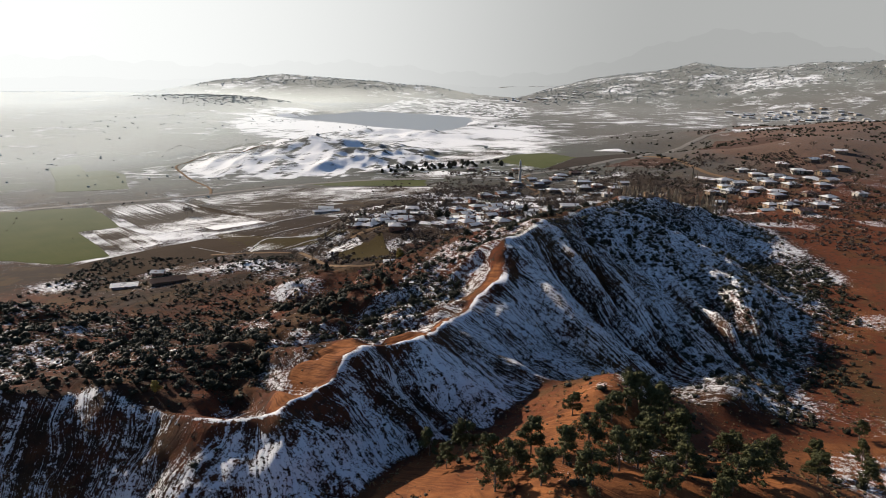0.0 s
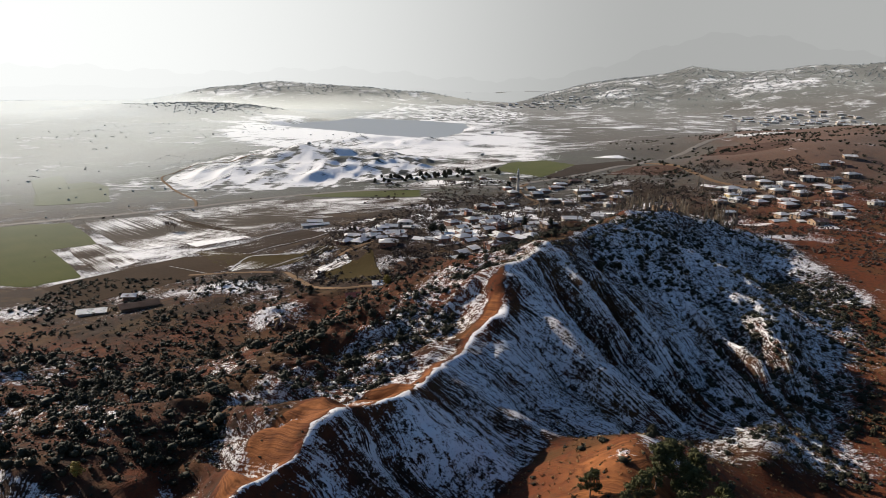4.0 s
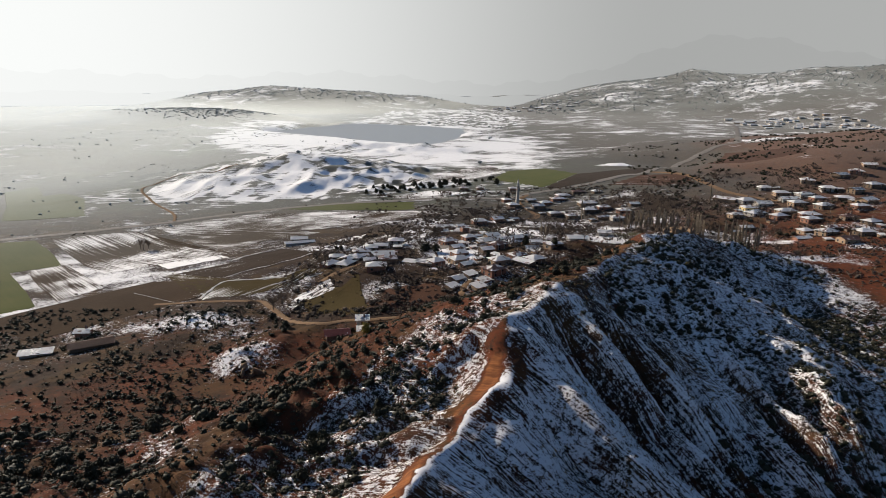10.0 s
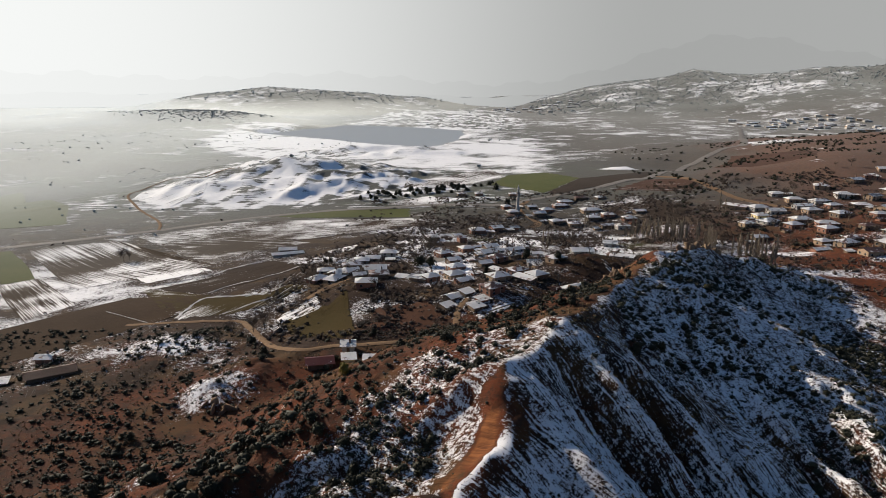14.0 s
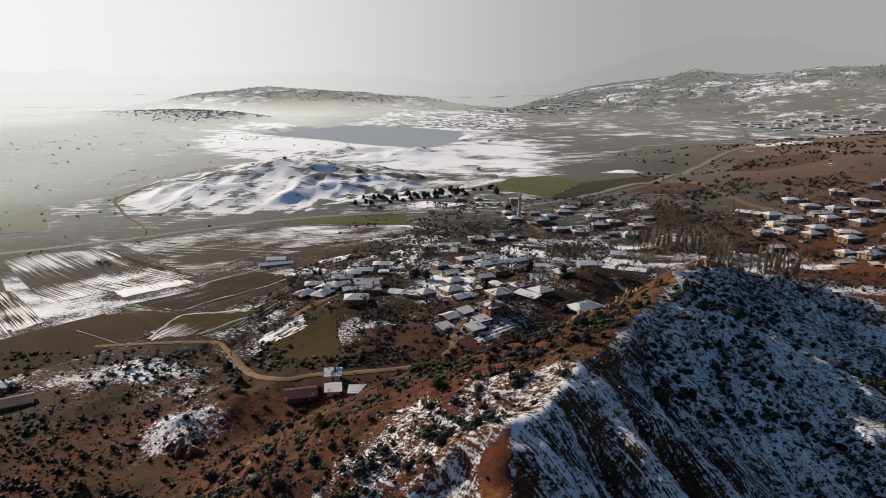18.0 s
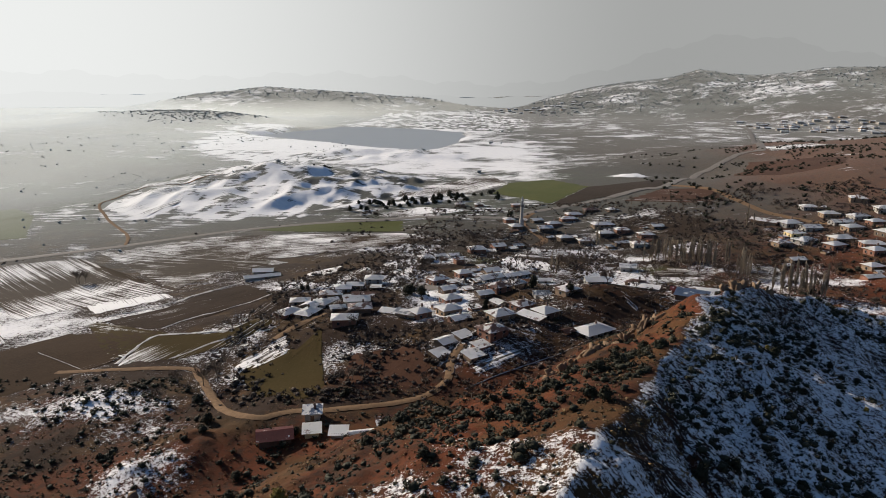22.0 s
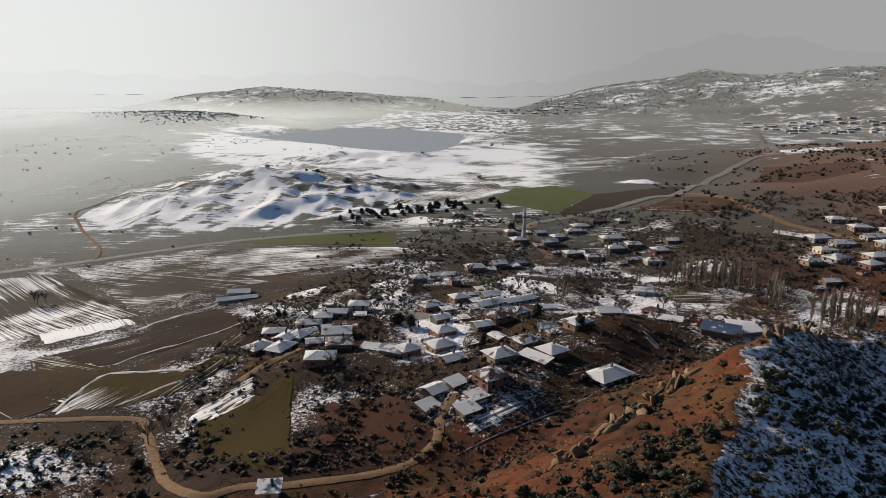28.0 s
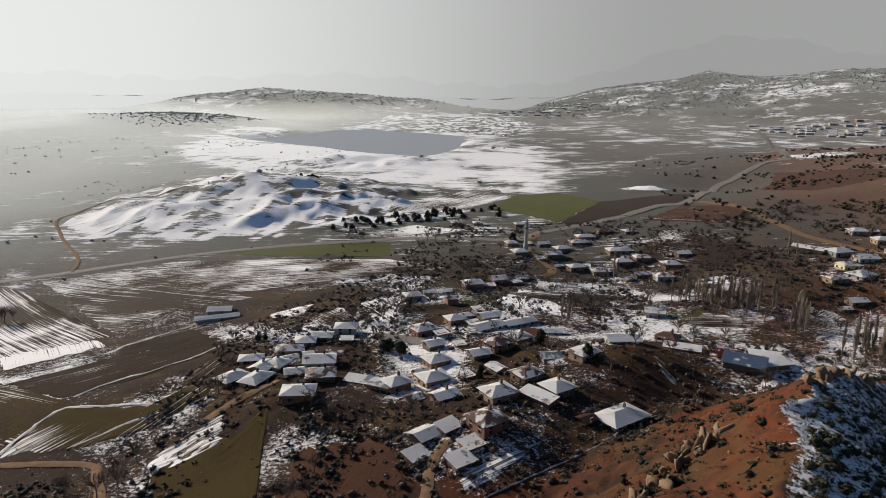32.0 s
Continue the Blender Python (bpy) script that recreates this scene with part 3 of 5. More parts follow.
    # red flats to the east and the near red hill
    flat = sstep(84, 112, x - .05 * (y - 220)) * sstep(430, 340, y)
    flat = np.clip(flat * sstep(100, 118, d + 10 * (n1 - .5)) + sstep(150, 170, x) * sstep(520, 380, y), 0, 1)
    b = ridge(x, y, NEAR, 8, 4)
    k = ridge(x, y, KNOB, 8, 5)
    hill = sstep(-2.5, 1.5, np.maximum(b[0], k[0]) - a) * sstep(175, 150, y) * sstep(-60, -30, x)
    warm = np.clip(np.maximum(flat, hill), 0, 1)
    snow = snow * (1 - warm) + (.02 + .45 * sstep(.52, .72, n1)) * warm
    red = red * (1 - warm) + (.82 + .16 * hill + .5 * (n1 - .5)) * warm
    green = green * (1 - warm)
    snow = snow + .6 * blob(x, y, 34, 150, 8, 10)
    # the outcrop by the farm, wooded knolls
    snow = snow + .55 * blob(x, y, -95, 296, 19, 16) + .25 * blob(x, y, -130, 349, 20, 11)
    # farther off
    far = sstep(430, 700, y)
    east = sstep(40, 240, x + .1 * (y - 600))
    f_snow = .375 - .05 * sstep(-330, -480, x) + .18 * (1 - east) * sstep(800, 1000, y) * sstep(-420, -250, x) - .02 * east + .3 * (n3 - .5)
    f_snow = f_snow - .5 * sstep(30, 160, x) * sstep(640, 700, y) * sstep(1000, 900, y)
    f_red = .06 + .34 * east
    f_green = .38 * (1 - east) + .9 * (n3 - .5)
    f_snow = f_snow + .07 * sstep(110, 60, np.abs(x - 15)) * sstep(690, 640, y) + .03 * sstep(0, 120, x) * sstep(1000, 1150, y) * sstep(2300, 2100, y)
    for poly, top in ((SNOW_HILL_FACE, .95), (LAKE_SNOW, .93), (SHORE_SNOW, .86)):
        near_edge = sstep(22, -18, poly_dist(x, y, poly) + 60 * (n1 - .5))
        f_snow = f_snow * (1 - near_edge) + (top - .37 - .75 * (n2 - .5)) * near_edge
        f_green = f_green * (1 - near_edge)
    hills = sstep(2100, 2350, y) * sstep(-8, 8, z)
    f_snow = f_snow * (1 - hills) + (.38 - .02 * sstep(200, -200, x) + .4 * (n3 - .5)) * hills
    f_red = f_red * (1 - .75 * hills)
    hill_e = sstep(12, 24, z) * sstep(1400, 1100, y)
    f_snow = f_snow + .25 * blob(x, y, -330, 1260, 160, 120) + .7 * blob(x, y, 130, 846, 26, 20)
    f_snow = f_snow * (1 - hill_e) + (.22 + .4 * (n1 - .5)) * hill_e
    f_red = np.maximum(f_red, .9 * hill_e)
    f_green = f_green * (1 - hill_e) * (1 - hills) + .3 * hills
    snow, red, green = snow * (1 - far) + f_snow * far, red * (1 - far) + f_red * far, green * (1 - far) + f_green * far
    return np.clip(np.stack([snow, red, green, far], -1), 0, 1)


_ny, _nx = GX.shape
_i = (np.arange(_ny - 1)[:, None] * _nx + np.arange(_nx - 1)[None]).reshape(-1)
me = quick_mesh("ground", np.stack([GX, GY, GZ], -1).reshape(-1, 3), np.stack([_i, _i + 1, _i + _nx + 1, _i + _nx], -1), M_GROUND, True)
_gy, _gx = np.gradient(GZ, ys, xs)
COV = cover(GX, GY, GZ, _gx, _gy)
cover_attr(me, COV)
_a, _d, _side, _s = main_ridge(GX, GY)
_w = np.clip((.5 - .5 * _side) * sstep(100, 70, _d) + (.5 + .5 * _side) * .7 * sstep(60, 40, _d) * sstep(240, 220, GY), 0, 1) * (.35 + .65 * sstep(262, 222, GY)) * sstep(330, 270, GY)
_at = me.attributes.new("flow", "FLOAT_VECTOR", "POINT")
_at.data.foreach_set("vector", np.stack([fall_line(GX, GY, _s, _d), _d, _w], -1).astype(np.float32).reshape(-1))
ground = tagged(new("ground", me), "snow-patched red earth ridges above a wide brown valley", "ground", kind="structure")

_ring = [(x + 60 * math.copysign(1, x + 270), y + 50 * math.copysign(1, y - 1500)) for x, y in LAKE]
_water = raw_mesh("water", [(x, y, -10.6) for x, y in _ring], [list(range(len(_ring)))[::-1]], [M_WATER])
tagged(new("water", _water), "flat grey reservoir lake between snowy banks", "lake", kind="structure")


# ---- fields and roads ----
def field(name, outline, kind, snow, along, label, lift=.15, step=None):
    """A plot draped on the ground. along: compass of its furrows in degrees."""
    c, s = math.cos(radians(along)), math.sin(radians(along))
    P = np.array(outline, float)
    U, V = P[:, 0] * c + P[:, 1] * s, -P[:, 0] * s + P[:, 1] * c
    step = step or max(2.5, (V.max() - V.min()) / 45)
    rows = max(3, int((V.max() - V.min()) / step))
    cols = max(4, int((U.max() - U.min()) / step))
    uv, n = [], 0
    for r in range(rows + 1):
        v = V.min() + (V.max() - V.min()) * (.001 + .998 * r / rows)
        hits = sorted(u0 + (u1 - u0) * (v - v0) / (v1 - v0) for (u0, v0), (u1, v1) in zip(zip(U, V), zip(np.roll(U, -1), np.roll(V, -1))) if (v0 > v) != (v1 > v))
        a, b = (hits[0], hits[-1]) if len(hits) > 1 else (U.mean(), U.mean())
        wob = .9 * (math.sin(v * .7) + math.sin(v * 1.9 + 1))
        uv += [(a + wob + (b - a) * k / cols, v) for k in range(cols + 1)]
    uv = np.array(uv)
    x, y = uv[:, 0] * c - uv[:, 1] * s, uv[:, 0] * s + uv[:, 1] * c
    rim = np.zeros((rows + 1, cols + 1), bool)
    rim[0], rim[-1], rim[:, 0], rim[:, -1] = True, True, True, True
    z = lay(x, y) + np.where(rim.reshape(-1), -.2, lift)
    i = (np.arange(rows)[:, None] * (cols + 1) + np.arange(cols)[None]).reshape(-1)
    q = np.stack([i, i + 1, i + cols + 2, i + cols + 1], -1)
    me = quick_mesh(name, np.stack([x, y, z], -1), q, M_FIELD[kind], True)
    sn = np.clip(snow + .5 * (fbm(x / 45, y / 45, 3, 71) - .5), 0, 1)
    cover_attr(me, np.stack([sn, sn, sn, sn], -1))
    lay_uv = me.uv_layers.new(name="UVMap")
    lay_uv.data.foreach_set("uv", uv[q.reshape(-1)].astype(np.float32).reshape(-1))
    return tagged(new(name, me), label, "field", kind="structure")


field("field_1", [(-335, 536), (-281, 566), (-176, 488), (-200, 466), (-218, 458), (-235, 439), (-283, 486)], "brown", 0.41, -37.0, "brown ploughed field with snow lying in its furrows")
field("field_2", [(-289, 446), (-278, 469), (-246, 440), (-213, 407), (-221, 388), (-225, 379)], "brown", 0.44, -44.0, "ploughed field half covered in streaks of snow")
field("field_3", [(-471.9, 471.2), (-338.5, 529.7), (-276.8, 466.5), (-294.5, 439.2), (-228.3, 373.3), (-245.2, 352.1), (-421.5, 380.7)], "green", .02, -42, "green winter wheat field")
field("field_4", [(-241, 350.7), (-206.4, 397.5), (-193.6, 416), (-146.8, 415.3), (-151.3, 377.4), (-173.4, 350.4), (-200.6, 322.5)], "brown", .20, 50, "bare brown ploughed field")
field("field_5", [(-188, 431), (-157, 454), (-159, 470), (-142, 495), (-119, 474), (-111, 459), (-125, 439), (-149, 417), (-160, 418)], "dark", 0.22, 37.0, "dark fallow field edged with snow")
field("field_6", [(-257, 587.5), (-206.6, 615.4), (-71, 612), (-30.4, 585.3), (-136.8, 548.8), (-209.6, 562.5)], "brown", .47, 8, "long strips of ploughed land striped with snow")
field("field_7", [(-276, 577), (-257, 584), (-232, 602), (-130, 539), (-144, 532), (-168, 519), (-178, 490), (-242, 552)], "grey", 0.42, -18.0, "stubble field streaked with snow")
field("field_8", [(-187.8, 633), (-130.8, 652.9), (-76.6, 662.6), (-71, 622), (-144.3, 621.1)], "green", .02, 8, "narrow green strip of winter wheat beside the road")
field("field_9", [(-147, 378), (-149, 407), (-138, 410), (-112, 408), (-108, 426), (-97, 416), (-106, 396), (-127, 382)], "olive", 0.42, 70.0, "small terraced plots striped with snow")
field("field_10", [(-96, 371), (-90, 377), (-77, 388), (-74, 406), (-70, 393), (-56, 344), (-61, 337), (-80, 344)], "olive", 0.18, 91.0, "olive-brown meadow in a hollow")
field("field_11", [(-12, 762), (5, 828), (47, 838), (78, 779), (39, 703)], "green", 0.03, 20, "green field behind the village")
field("field_12", [(39, 703), (78, 779), (119, 775), (162, 819), (156, 767), (85, 722), (45, 692)], "dark", 0.06, 30, "dark brown field beside the road")
field("field_13", [(95, 699), (134, 741), (168, 715), (168, 676), (140, 671)], "red", 0.2, -29.0, "red-brown ploughed field with a line of snow")
field("field_14", [(207, 788), (267, 926), (323, 825), (293, 764), (230, 748)], "red", 0.05, -70.0, "red-brown field beside the crossroads")
field("field_15", [(-97.5, 789.9), (-15, 902.2), (5, 818.2), (-43.9, 750.6), (-97.2, 758.3)], "grey", .52, 62, "sloping field with slanting stripes of snow")
field("field_16", [(-526.1, 744.4), (-515.8, 783.5), (-410.1, 650.7), (-416.4, 603.5)], "green", .04, -40, "green field beyond the country road")
field("field_17", [(315, 1024), (373, 1023), (382, 972), (299, 956)], "grey", 0.5, 15.0, "wide red-brown field on the far plain")
field("field_18", [(-349.7, 707.2), (-354.8, 739.5), (-296.7, 782.8), (-283.3, 716.9), (-300.2, 680.4)], "grey", .54, 60, "snowy slope combed with dark furrows")

field("field_19", [(-107.6, 492.7), (-94, 509.7), (-84.8, 493.2), (-96.6, 478.7)], "brown", .5, 30, "snowy garden plot with dark furrows")
field("field_20", [(-85, 503.1), (-74.5, 512.2), (-66.8, 490.4), (-74.7, 480.5)], "dark", .52, -50, "garden plot striped with snow")
field("field_21", [(-69.8, 518.1), (-54.4, 525.2), (-43.2, 490.3), (-51.8, 481.6)], "dark", .52, -55, "terraced garden striped with snow")
field("field_22", [(-4.6, 517.3), (1.6, 536), (28.4, 519.6), (28.7, 495.2)], "dark", .55, -12, "orchard ground under patchy snow")
field("field_23", [(74.5, 490.1), (89.9, 503.3), (103.5, 486.1), (98.2, 476.8), (77.5, 481.3)], "dark", .47, -8, "snowy strip of orchard ground")
field("field_24", [(4.9, 547), (33, 539.9), (31.7, 530.9), (6.7, 534.5)], "dark", .47, -8, "narrow snow-covered garden strip")
field("field_25", [(34.5, 433.2), (40.9, 435.4), (49.2, 436.1), (46.1, 426.8), (38.9, 426)], "red", .05, 20, "mound of dug red earth behind the house")
field("field_26", [(48.9, 427.7), (53.9, 425.8), (57.5, 413.5), (52, 414.5)], "brown", .46, -60, "sloping plot with lumps of snow")
field("field_27", [(-13.2, 354.6), (-5.5, 366.6), (8.1, 375.6), (15.7, 381.8), (3.7, 367.6), (-1.6, 357.7)], "olive", .46, 40, "rough garden ground under thawing snow")
field("field_28", [(121, 491.9), (132.2, 520), (149.4, 511.1), (138.2, 479.9), (123.4, 466.6)], "dark", .50, -35, "rough ground banded with snow")
field("field_29", [(-111, 508), (-98, 521), (-93, 523), (-90, 506), (-106, 501)], "brown", 0.56, 24.0, "snow-lined field bank")
field("field_30", [(-218, 467), (-179, 483), (-169, 472), (-199, 444)], "brown", 0.52, -51.0, "field edge combed with snow")
field("field_31", [(-192, 430), (-187, 433), (-155, 413), (-133, 409), (-147, 395), (-152, 380)], "olive", 0.36, -21.0, "curving meadow strips with lines of snow")
field("field_32", [(-117, 432), (-112, 456), (-98, 446), (-97, 430), (-105, 424)], "dark", 0.36, 78.0, "dark fallow plot with a band of snow")
field("field_33", [(-102, 373), (-91, 385), (-79, 388), (-81, 380), (-92, 371), (-94, 369)], "olive", 0.55, 34.0, "small striped plot above the track")
field("field_34", [(-99.3, 378.1), (-87.1, 401), (-80.6, 391.7), (-89.9, 371.6)], "brown", .47, 50, "sloping plot thick with thawing snow")
field("field_35", [(-55, 379.2), (-30.3, 381.8), (-20.2, 353), (-31, 345.5), (-51.7, 346.3)], "red", .16, 80, "red-brown garden ground with scattered brush")
field("field_36", [(4.3, 479.7), (20.6, 475.7), (18, 460.7), (9.3, 463.3)], "red", .02, 10, "bare earth yard between houses")


field("field_37", [(-416.7, 592.8), (-354.9, 615.7), (-397.7, 688.6), (-449.2, 730.2), (-485.4, 694.7)], "green", .05, 30, "pale green winter wheat beyond the road")
field("field_38", [(-102.1, 677.4), (-56.8, 667.8), (-27, 687.9), (-70, 707.9)], "grey", .50, 12, "snowy strip of rough ground behind the road")
field("field_39", [(76, 615.4), (123.5, 578.2), (145, 606.6), (107.7, 670.3)], "dark", .34, -40, "dark garden ground above the poplars")


def ribbon(name, pts, width, mat, label, cat="road", lift=.35, wobble=.25):
    P = [np.array(p, float) for p in pts]
    line = []
    for k in range(len(P) - 1):
        p0, p1, p2, p3 = P[max(0, k - 1)], P[k], P[k + 1], P[min(len(P) - 1, k + 2)]
        n = max(3, int(np.linalg.norm(p2 - p1) / 3))
        for j in range(n):
            t = j / n
            line.append(.5 * (2 * p1 + (p2 - p0) * t + (2 * p0 - 5 * p1 + 4 * p2 - p3) * t * t + (3 * p1 - p0 - 3 * p2 + p3) * t ** 3))
    line = np.array(line + [P[-1]])
    tan = np.gradient(line, axis=0)
    tan /= np.linalg.norm(tan, axis=1, keepdims=True) + 1e-9
    nor = np.stack([-tan[:, 1], tan[:, 0]], -1)
    rng = np.random.default_rng(len(line))
    rows = []
    for k, off in enumerate((-.5, -.25, 0, .25, .5)):
        p = line + nor * (off * width * (1 + wobble * (rng.random((len(line), 1)) - .5) * (abs(off) == .5)))
        z = lay(p[:, 0], p[:, 1]) + lift - .08 * (abs(off) == .25) - .2 * (abs(off) == .5)
        rows.append(np.column_stack([p, z]))
    V = np.stack(rows, 1).reshape(-1, 3)
    i = (np.arange(len(line) - 1)[:, None] * 5 + np.arange(4)[None]).reshape(-1)
    return tagged(new(name, quick_mesh(name, V, np.stack([i, i + 5, i + 6, i + 1], -1), mat, True)), label, cat, kind="structure")


ribbon("road_1", [(-521.9, 431), (-381.4, 516.2), (-304.4, 569.8), (-278.6, 585.9), (-236.5, 611.9), (-189.7, 636.8), (-135.2, 653.9), (-77.2, 669), (-36.2, 663.8), (3, 655.3), (22.1, 671.5), (26, 675), (56, 693), (87, 715)], 7, M_ROAD, "grey paved country road across the valley")
ribbon("road_2", [(87, 715), (117, 744), (145, 760), (204, 906), (230, 931), (275, 972), (293, 976), (317, 1038), (523, 1683), (572, 1902), (561, 2180)], 9, M_ROAD, "grey road running off over the far plain", lift=.6)
ribbon("road_3", [(144, 757), (167, 711), (174, 674), (178, 644), (184, 627), (194, 609), (209, 588)], 6, M_DIRT, "pale dirt road into the upper village")
ribbon("road_4", TRACK, 3.0, M_DIRT, "tan dirt track winding below the village")
ribbon("road_5", [(-265.9, 594.3), (-282, 625.3), (-332.7, 683.8), (-361.7, 728.6), (-337.8, 777), (-279.8, 804.1)], 2.6, M_DIRT, "narrow farm track round the snowy hill", lift=.5)
ribbon("road_6", [(22.1, 669.4), (14, 641), (18, 617.7), (27.7, 591.2), (21.5, 574.8)], 5, M_DIRT, "earth street between the houses")
ribbon("road_7", [(-50.9, 464.4), (-39.4, 462.4), (-29.2, 458.2)], 7, M_ROAD, "concrete village square")
ribbon("road_8", [(-91.9, 396), (-84.3, 408.7), (-75.6, 419.5)], 3.4, M_DIRT, "earth lane up to the houses")
ribbon("trim_ditch", [(48, 396), (39, 393), (29, 379), (19, 372), (3, 359), (-11, 347)], .45, M_DITCH, "narrow ditch lined with old snow", "ditch", .3, .9)

# drifts of old snow that outline the fields
ribbon("trim_drift_1", [(-188, 441), (-174, 449), (-162, 464), (-160, 471), (-144, 499)], 1.7, M_DRIFT, "bank of old snow along the edge of the dark field", "snow", .3, 1.9)
ribbon("trim_drift_2", [(-149, 417), (-139, 431), (-126, 441), (-114, 461)], 1.3, M_DRIFT, "band of drifted snow across the dark field", "snow", .3, 1.9)
ribbon("trim_drift_3", [(-148, 379), (-148, 406), (-138, 409), (-113, 409)], 1.4, M_DRIFT, "snow drift along a terrace edge", "snow", .3, 1.9)
ribbon("trim_drift_4", [(-128, 384), (-119, 396), (-110, 403)], 1.0, M_DRIFT, "narrow snow drift between terraces", "snow", .3, 1.9)
ribbon("trim_drift_5", [(-255, 580), (-207, 562), (-166, 546), (-130, 539)], .8, M_DRIFT, "line of snow along a field edge", "snow", .3, 1.9)
ribbon("trim_drift_6", [(-221, 592), (-173, 585), (-130, 582), (-99, 595)], 1.0, M_DRIFT, "line of snow between ploughed strips", "snow", .3, 1.9)
ribbon("trim_drift_7", [(96, 705), (122, 689), (152, 672)], .8, M_DRIFT, "line of snow along the red field", "snow", .3, 1.9)
ribbon("trim_drift_8", [(-190, 393), (-170, 381), (-159, 374)], .3, M_DRIFT, "thin line of snow in a furrow", "snow", .3, 1.9)

# ---- making things ----
def thing(name, x, y, z, yaw, label, category, group="", kind=""):
    ob = new(name)
    ob.empty_display_size = .2
    ob.matrix_world = pose(x, y, z, 0, 0, yaw)
    return tagged(ob, label, category, group, kind)


def part(name, me, parent, m=None, label=""):
    ob = new(name, me)
    ob.parent = parent
    if m is not None:
        ob.matrix_basis = m
    if label:
        ob["label"] = label
    return ob


def box_data(x0, x1, y0, y1, z0, z1):
    v = [(x, y, z) for z in (z0, z1) for y in (y0, y1) for x in (x0, x1)]
    f = [(0, 2, 3, 1), (4, 5, 7, 6), (0, 1, 5, 4), (2, 6, 7, 3), (0, 4, 6, 2), (1, 3, 7, 5)]
    return v, f


def boxes(name, items, mats):
    """One mesh out of boxes (x0, x1, y0, y1, z0, z1, material)."""
    V, F, MI = [], [], []
    for x0, x1, y0, y1, z0, z1, mi in items:
        v, f = box_data(x0, x1, y0, y1, z0, z1)
        F += [tuple(i + len(V) for i in q) for q in f]
        V += v
        MI += [mi] * 6
    return raw_mesh(name, V, F, mats, False, MI)


def framed(name, w, h, panes, mats, z0=0.0, border=.08):
    """A window or door in one piece: a flat box whose front is set back pane by pane within its frame."""
    bm = bmesh.new()
    xs_ = [-w / 2 + w * k / panes for k in range(panes + 1)]
    front = [[bm.verts.new((x, .07, z)) for x in xs_] for z in (z0, z0 + h)]
    back = [[bm.verts.new((x, -.08, z)) for x in xs_] for z in (z0, z0 + h)]
    faces = [bm.faces.new((front[0][k + 1], front[0][k], front[1][k], front[1][k + 1])) for k in range(panes)]
    for k in range(panes):
        bm.faces.new((front[0][k], front[0][k + 1], back[0][k + 1], back[0][k]))
        bm.faces.new((front[1][k + 1], front[1][k], back[1][k], back[1][k + 1]))
    bm.faces.new((front[0][0], back[0][0], back[1][0], front[1][0]))
    bm.faces.new((front[0][-1], front[1][-1], back[1][-1], back[0][-1]))
    bmesh.ops.inset_individual(bm, faces=faces, thickness=border, depth=-.06)
    for f in faces:
        f.material_index = 1
    bmesh.ops.recalc_face_normals(bm, faces=bm.faces[:])
    me = bpy.data.meshes.new(name)
    bm.to_mesh(me)
    bm.free()
    for m in mats:
        me.materials.append(m)
    return me


def stack_mesh(name, prof, mat, n=4):
    """A closed upright body from (half width, height) rings."""
    V = [(r * sx, r * sy, h) for r, h in prof for sx, sy in ((-1, -1), (1, -1), (1, 1), (-1, 1))]
    F = [(i * 4 + k, i * 4 + (k + 1) % 4, i * 4 + 4 + (k + 1) % 4, i * 4 + 4 + k) for i in range(len(prof) - 1) for k in range(4)]
    F += [(3, 2, 1, 0), tuple(len(V) - 4 + k for k in range(4))]
    return raw_mesh(name, V, F, [mat])


WINDOW = framed("window", 1.15, 1.15, 2, [M_FRAME, M_GLASS], -.55)
DOOR = framed("door", 1.1, 1.85, 1, [M_FRAME, M_DOOR], 0.0, .1)
CHIMNEY = stack_mesh("chimney", [(.32, -.6), (.32, 1.1), (.4, 1.15), (.4, 1.3), (.2, 1.3), (.2, 1.6)], M_CHIMNEY)


def roof_mesh(w, d, h, kind, mat, rise):
    """A roof with eaves and thickness over walls w by d, its eaves at height h."""
    o, t = .85, .16
    X, Y = w / 2 + o, d / 2 + o
    drop = o * rise / (min(w, d) / 2)
    e = h - drop
    bm = bmesh.new()
    if kind == "hip":
        ln = max(.3, X - Y * .95) if w >= d else 0.3
        ld = max(.3, Y - X * .95) if d > w else 0.3
        ring = [(-X, -Y, e), (X, -Y, e), (X, Y, e), (-X, Y, e)]
        top = [(-ln, 0, h + rise), (ln, 0, h + rise)] if w >= d else [(0, -ld, h + rise), (0, ld, h + rise)]
        quad = [(0, 1, 5, 4), (1, 2, 5), (2, 3, 4, 5), (3, 0, 4)] if w >= d else [(0, 1, 4), (1, 2, 5, 4), (2, 3, 5), (3, 0, 4, 5)]
        pts = ring + top
    elif kind == "gable":
        pts = [(-X, -Y, e), (X, -Y, e), (X, Y, e), (-X, Y, e), (-X, 0, h + rise), (X, 0, h + rise)]
        quad = [(0, 1, 5, 4), (2, 3, 4, 5)]
    else:
        pts = [(-X, -Y, h - .1), (X, -Y, h - .1), (X, Y, h + rise), (-X, Y, h + rise)]
        quad = [(0, 1, 2, 3)]
    vs = [bm.verts.new(p) for p in pts]
    for q in quad:
        bm.faces.new([vs[i] for i in q])
    res = bmesh.ops.solidify(bm, geom=bm.faces[:], thickness=t)
    bmesh.ops.recalc_face_normals(bm, faces=bm.faces[:])
    me = bpy.data.meshes.new("roof")
    bm.to_mesh(me)
    bm.free()
    me.materials.append(mat)
    return me


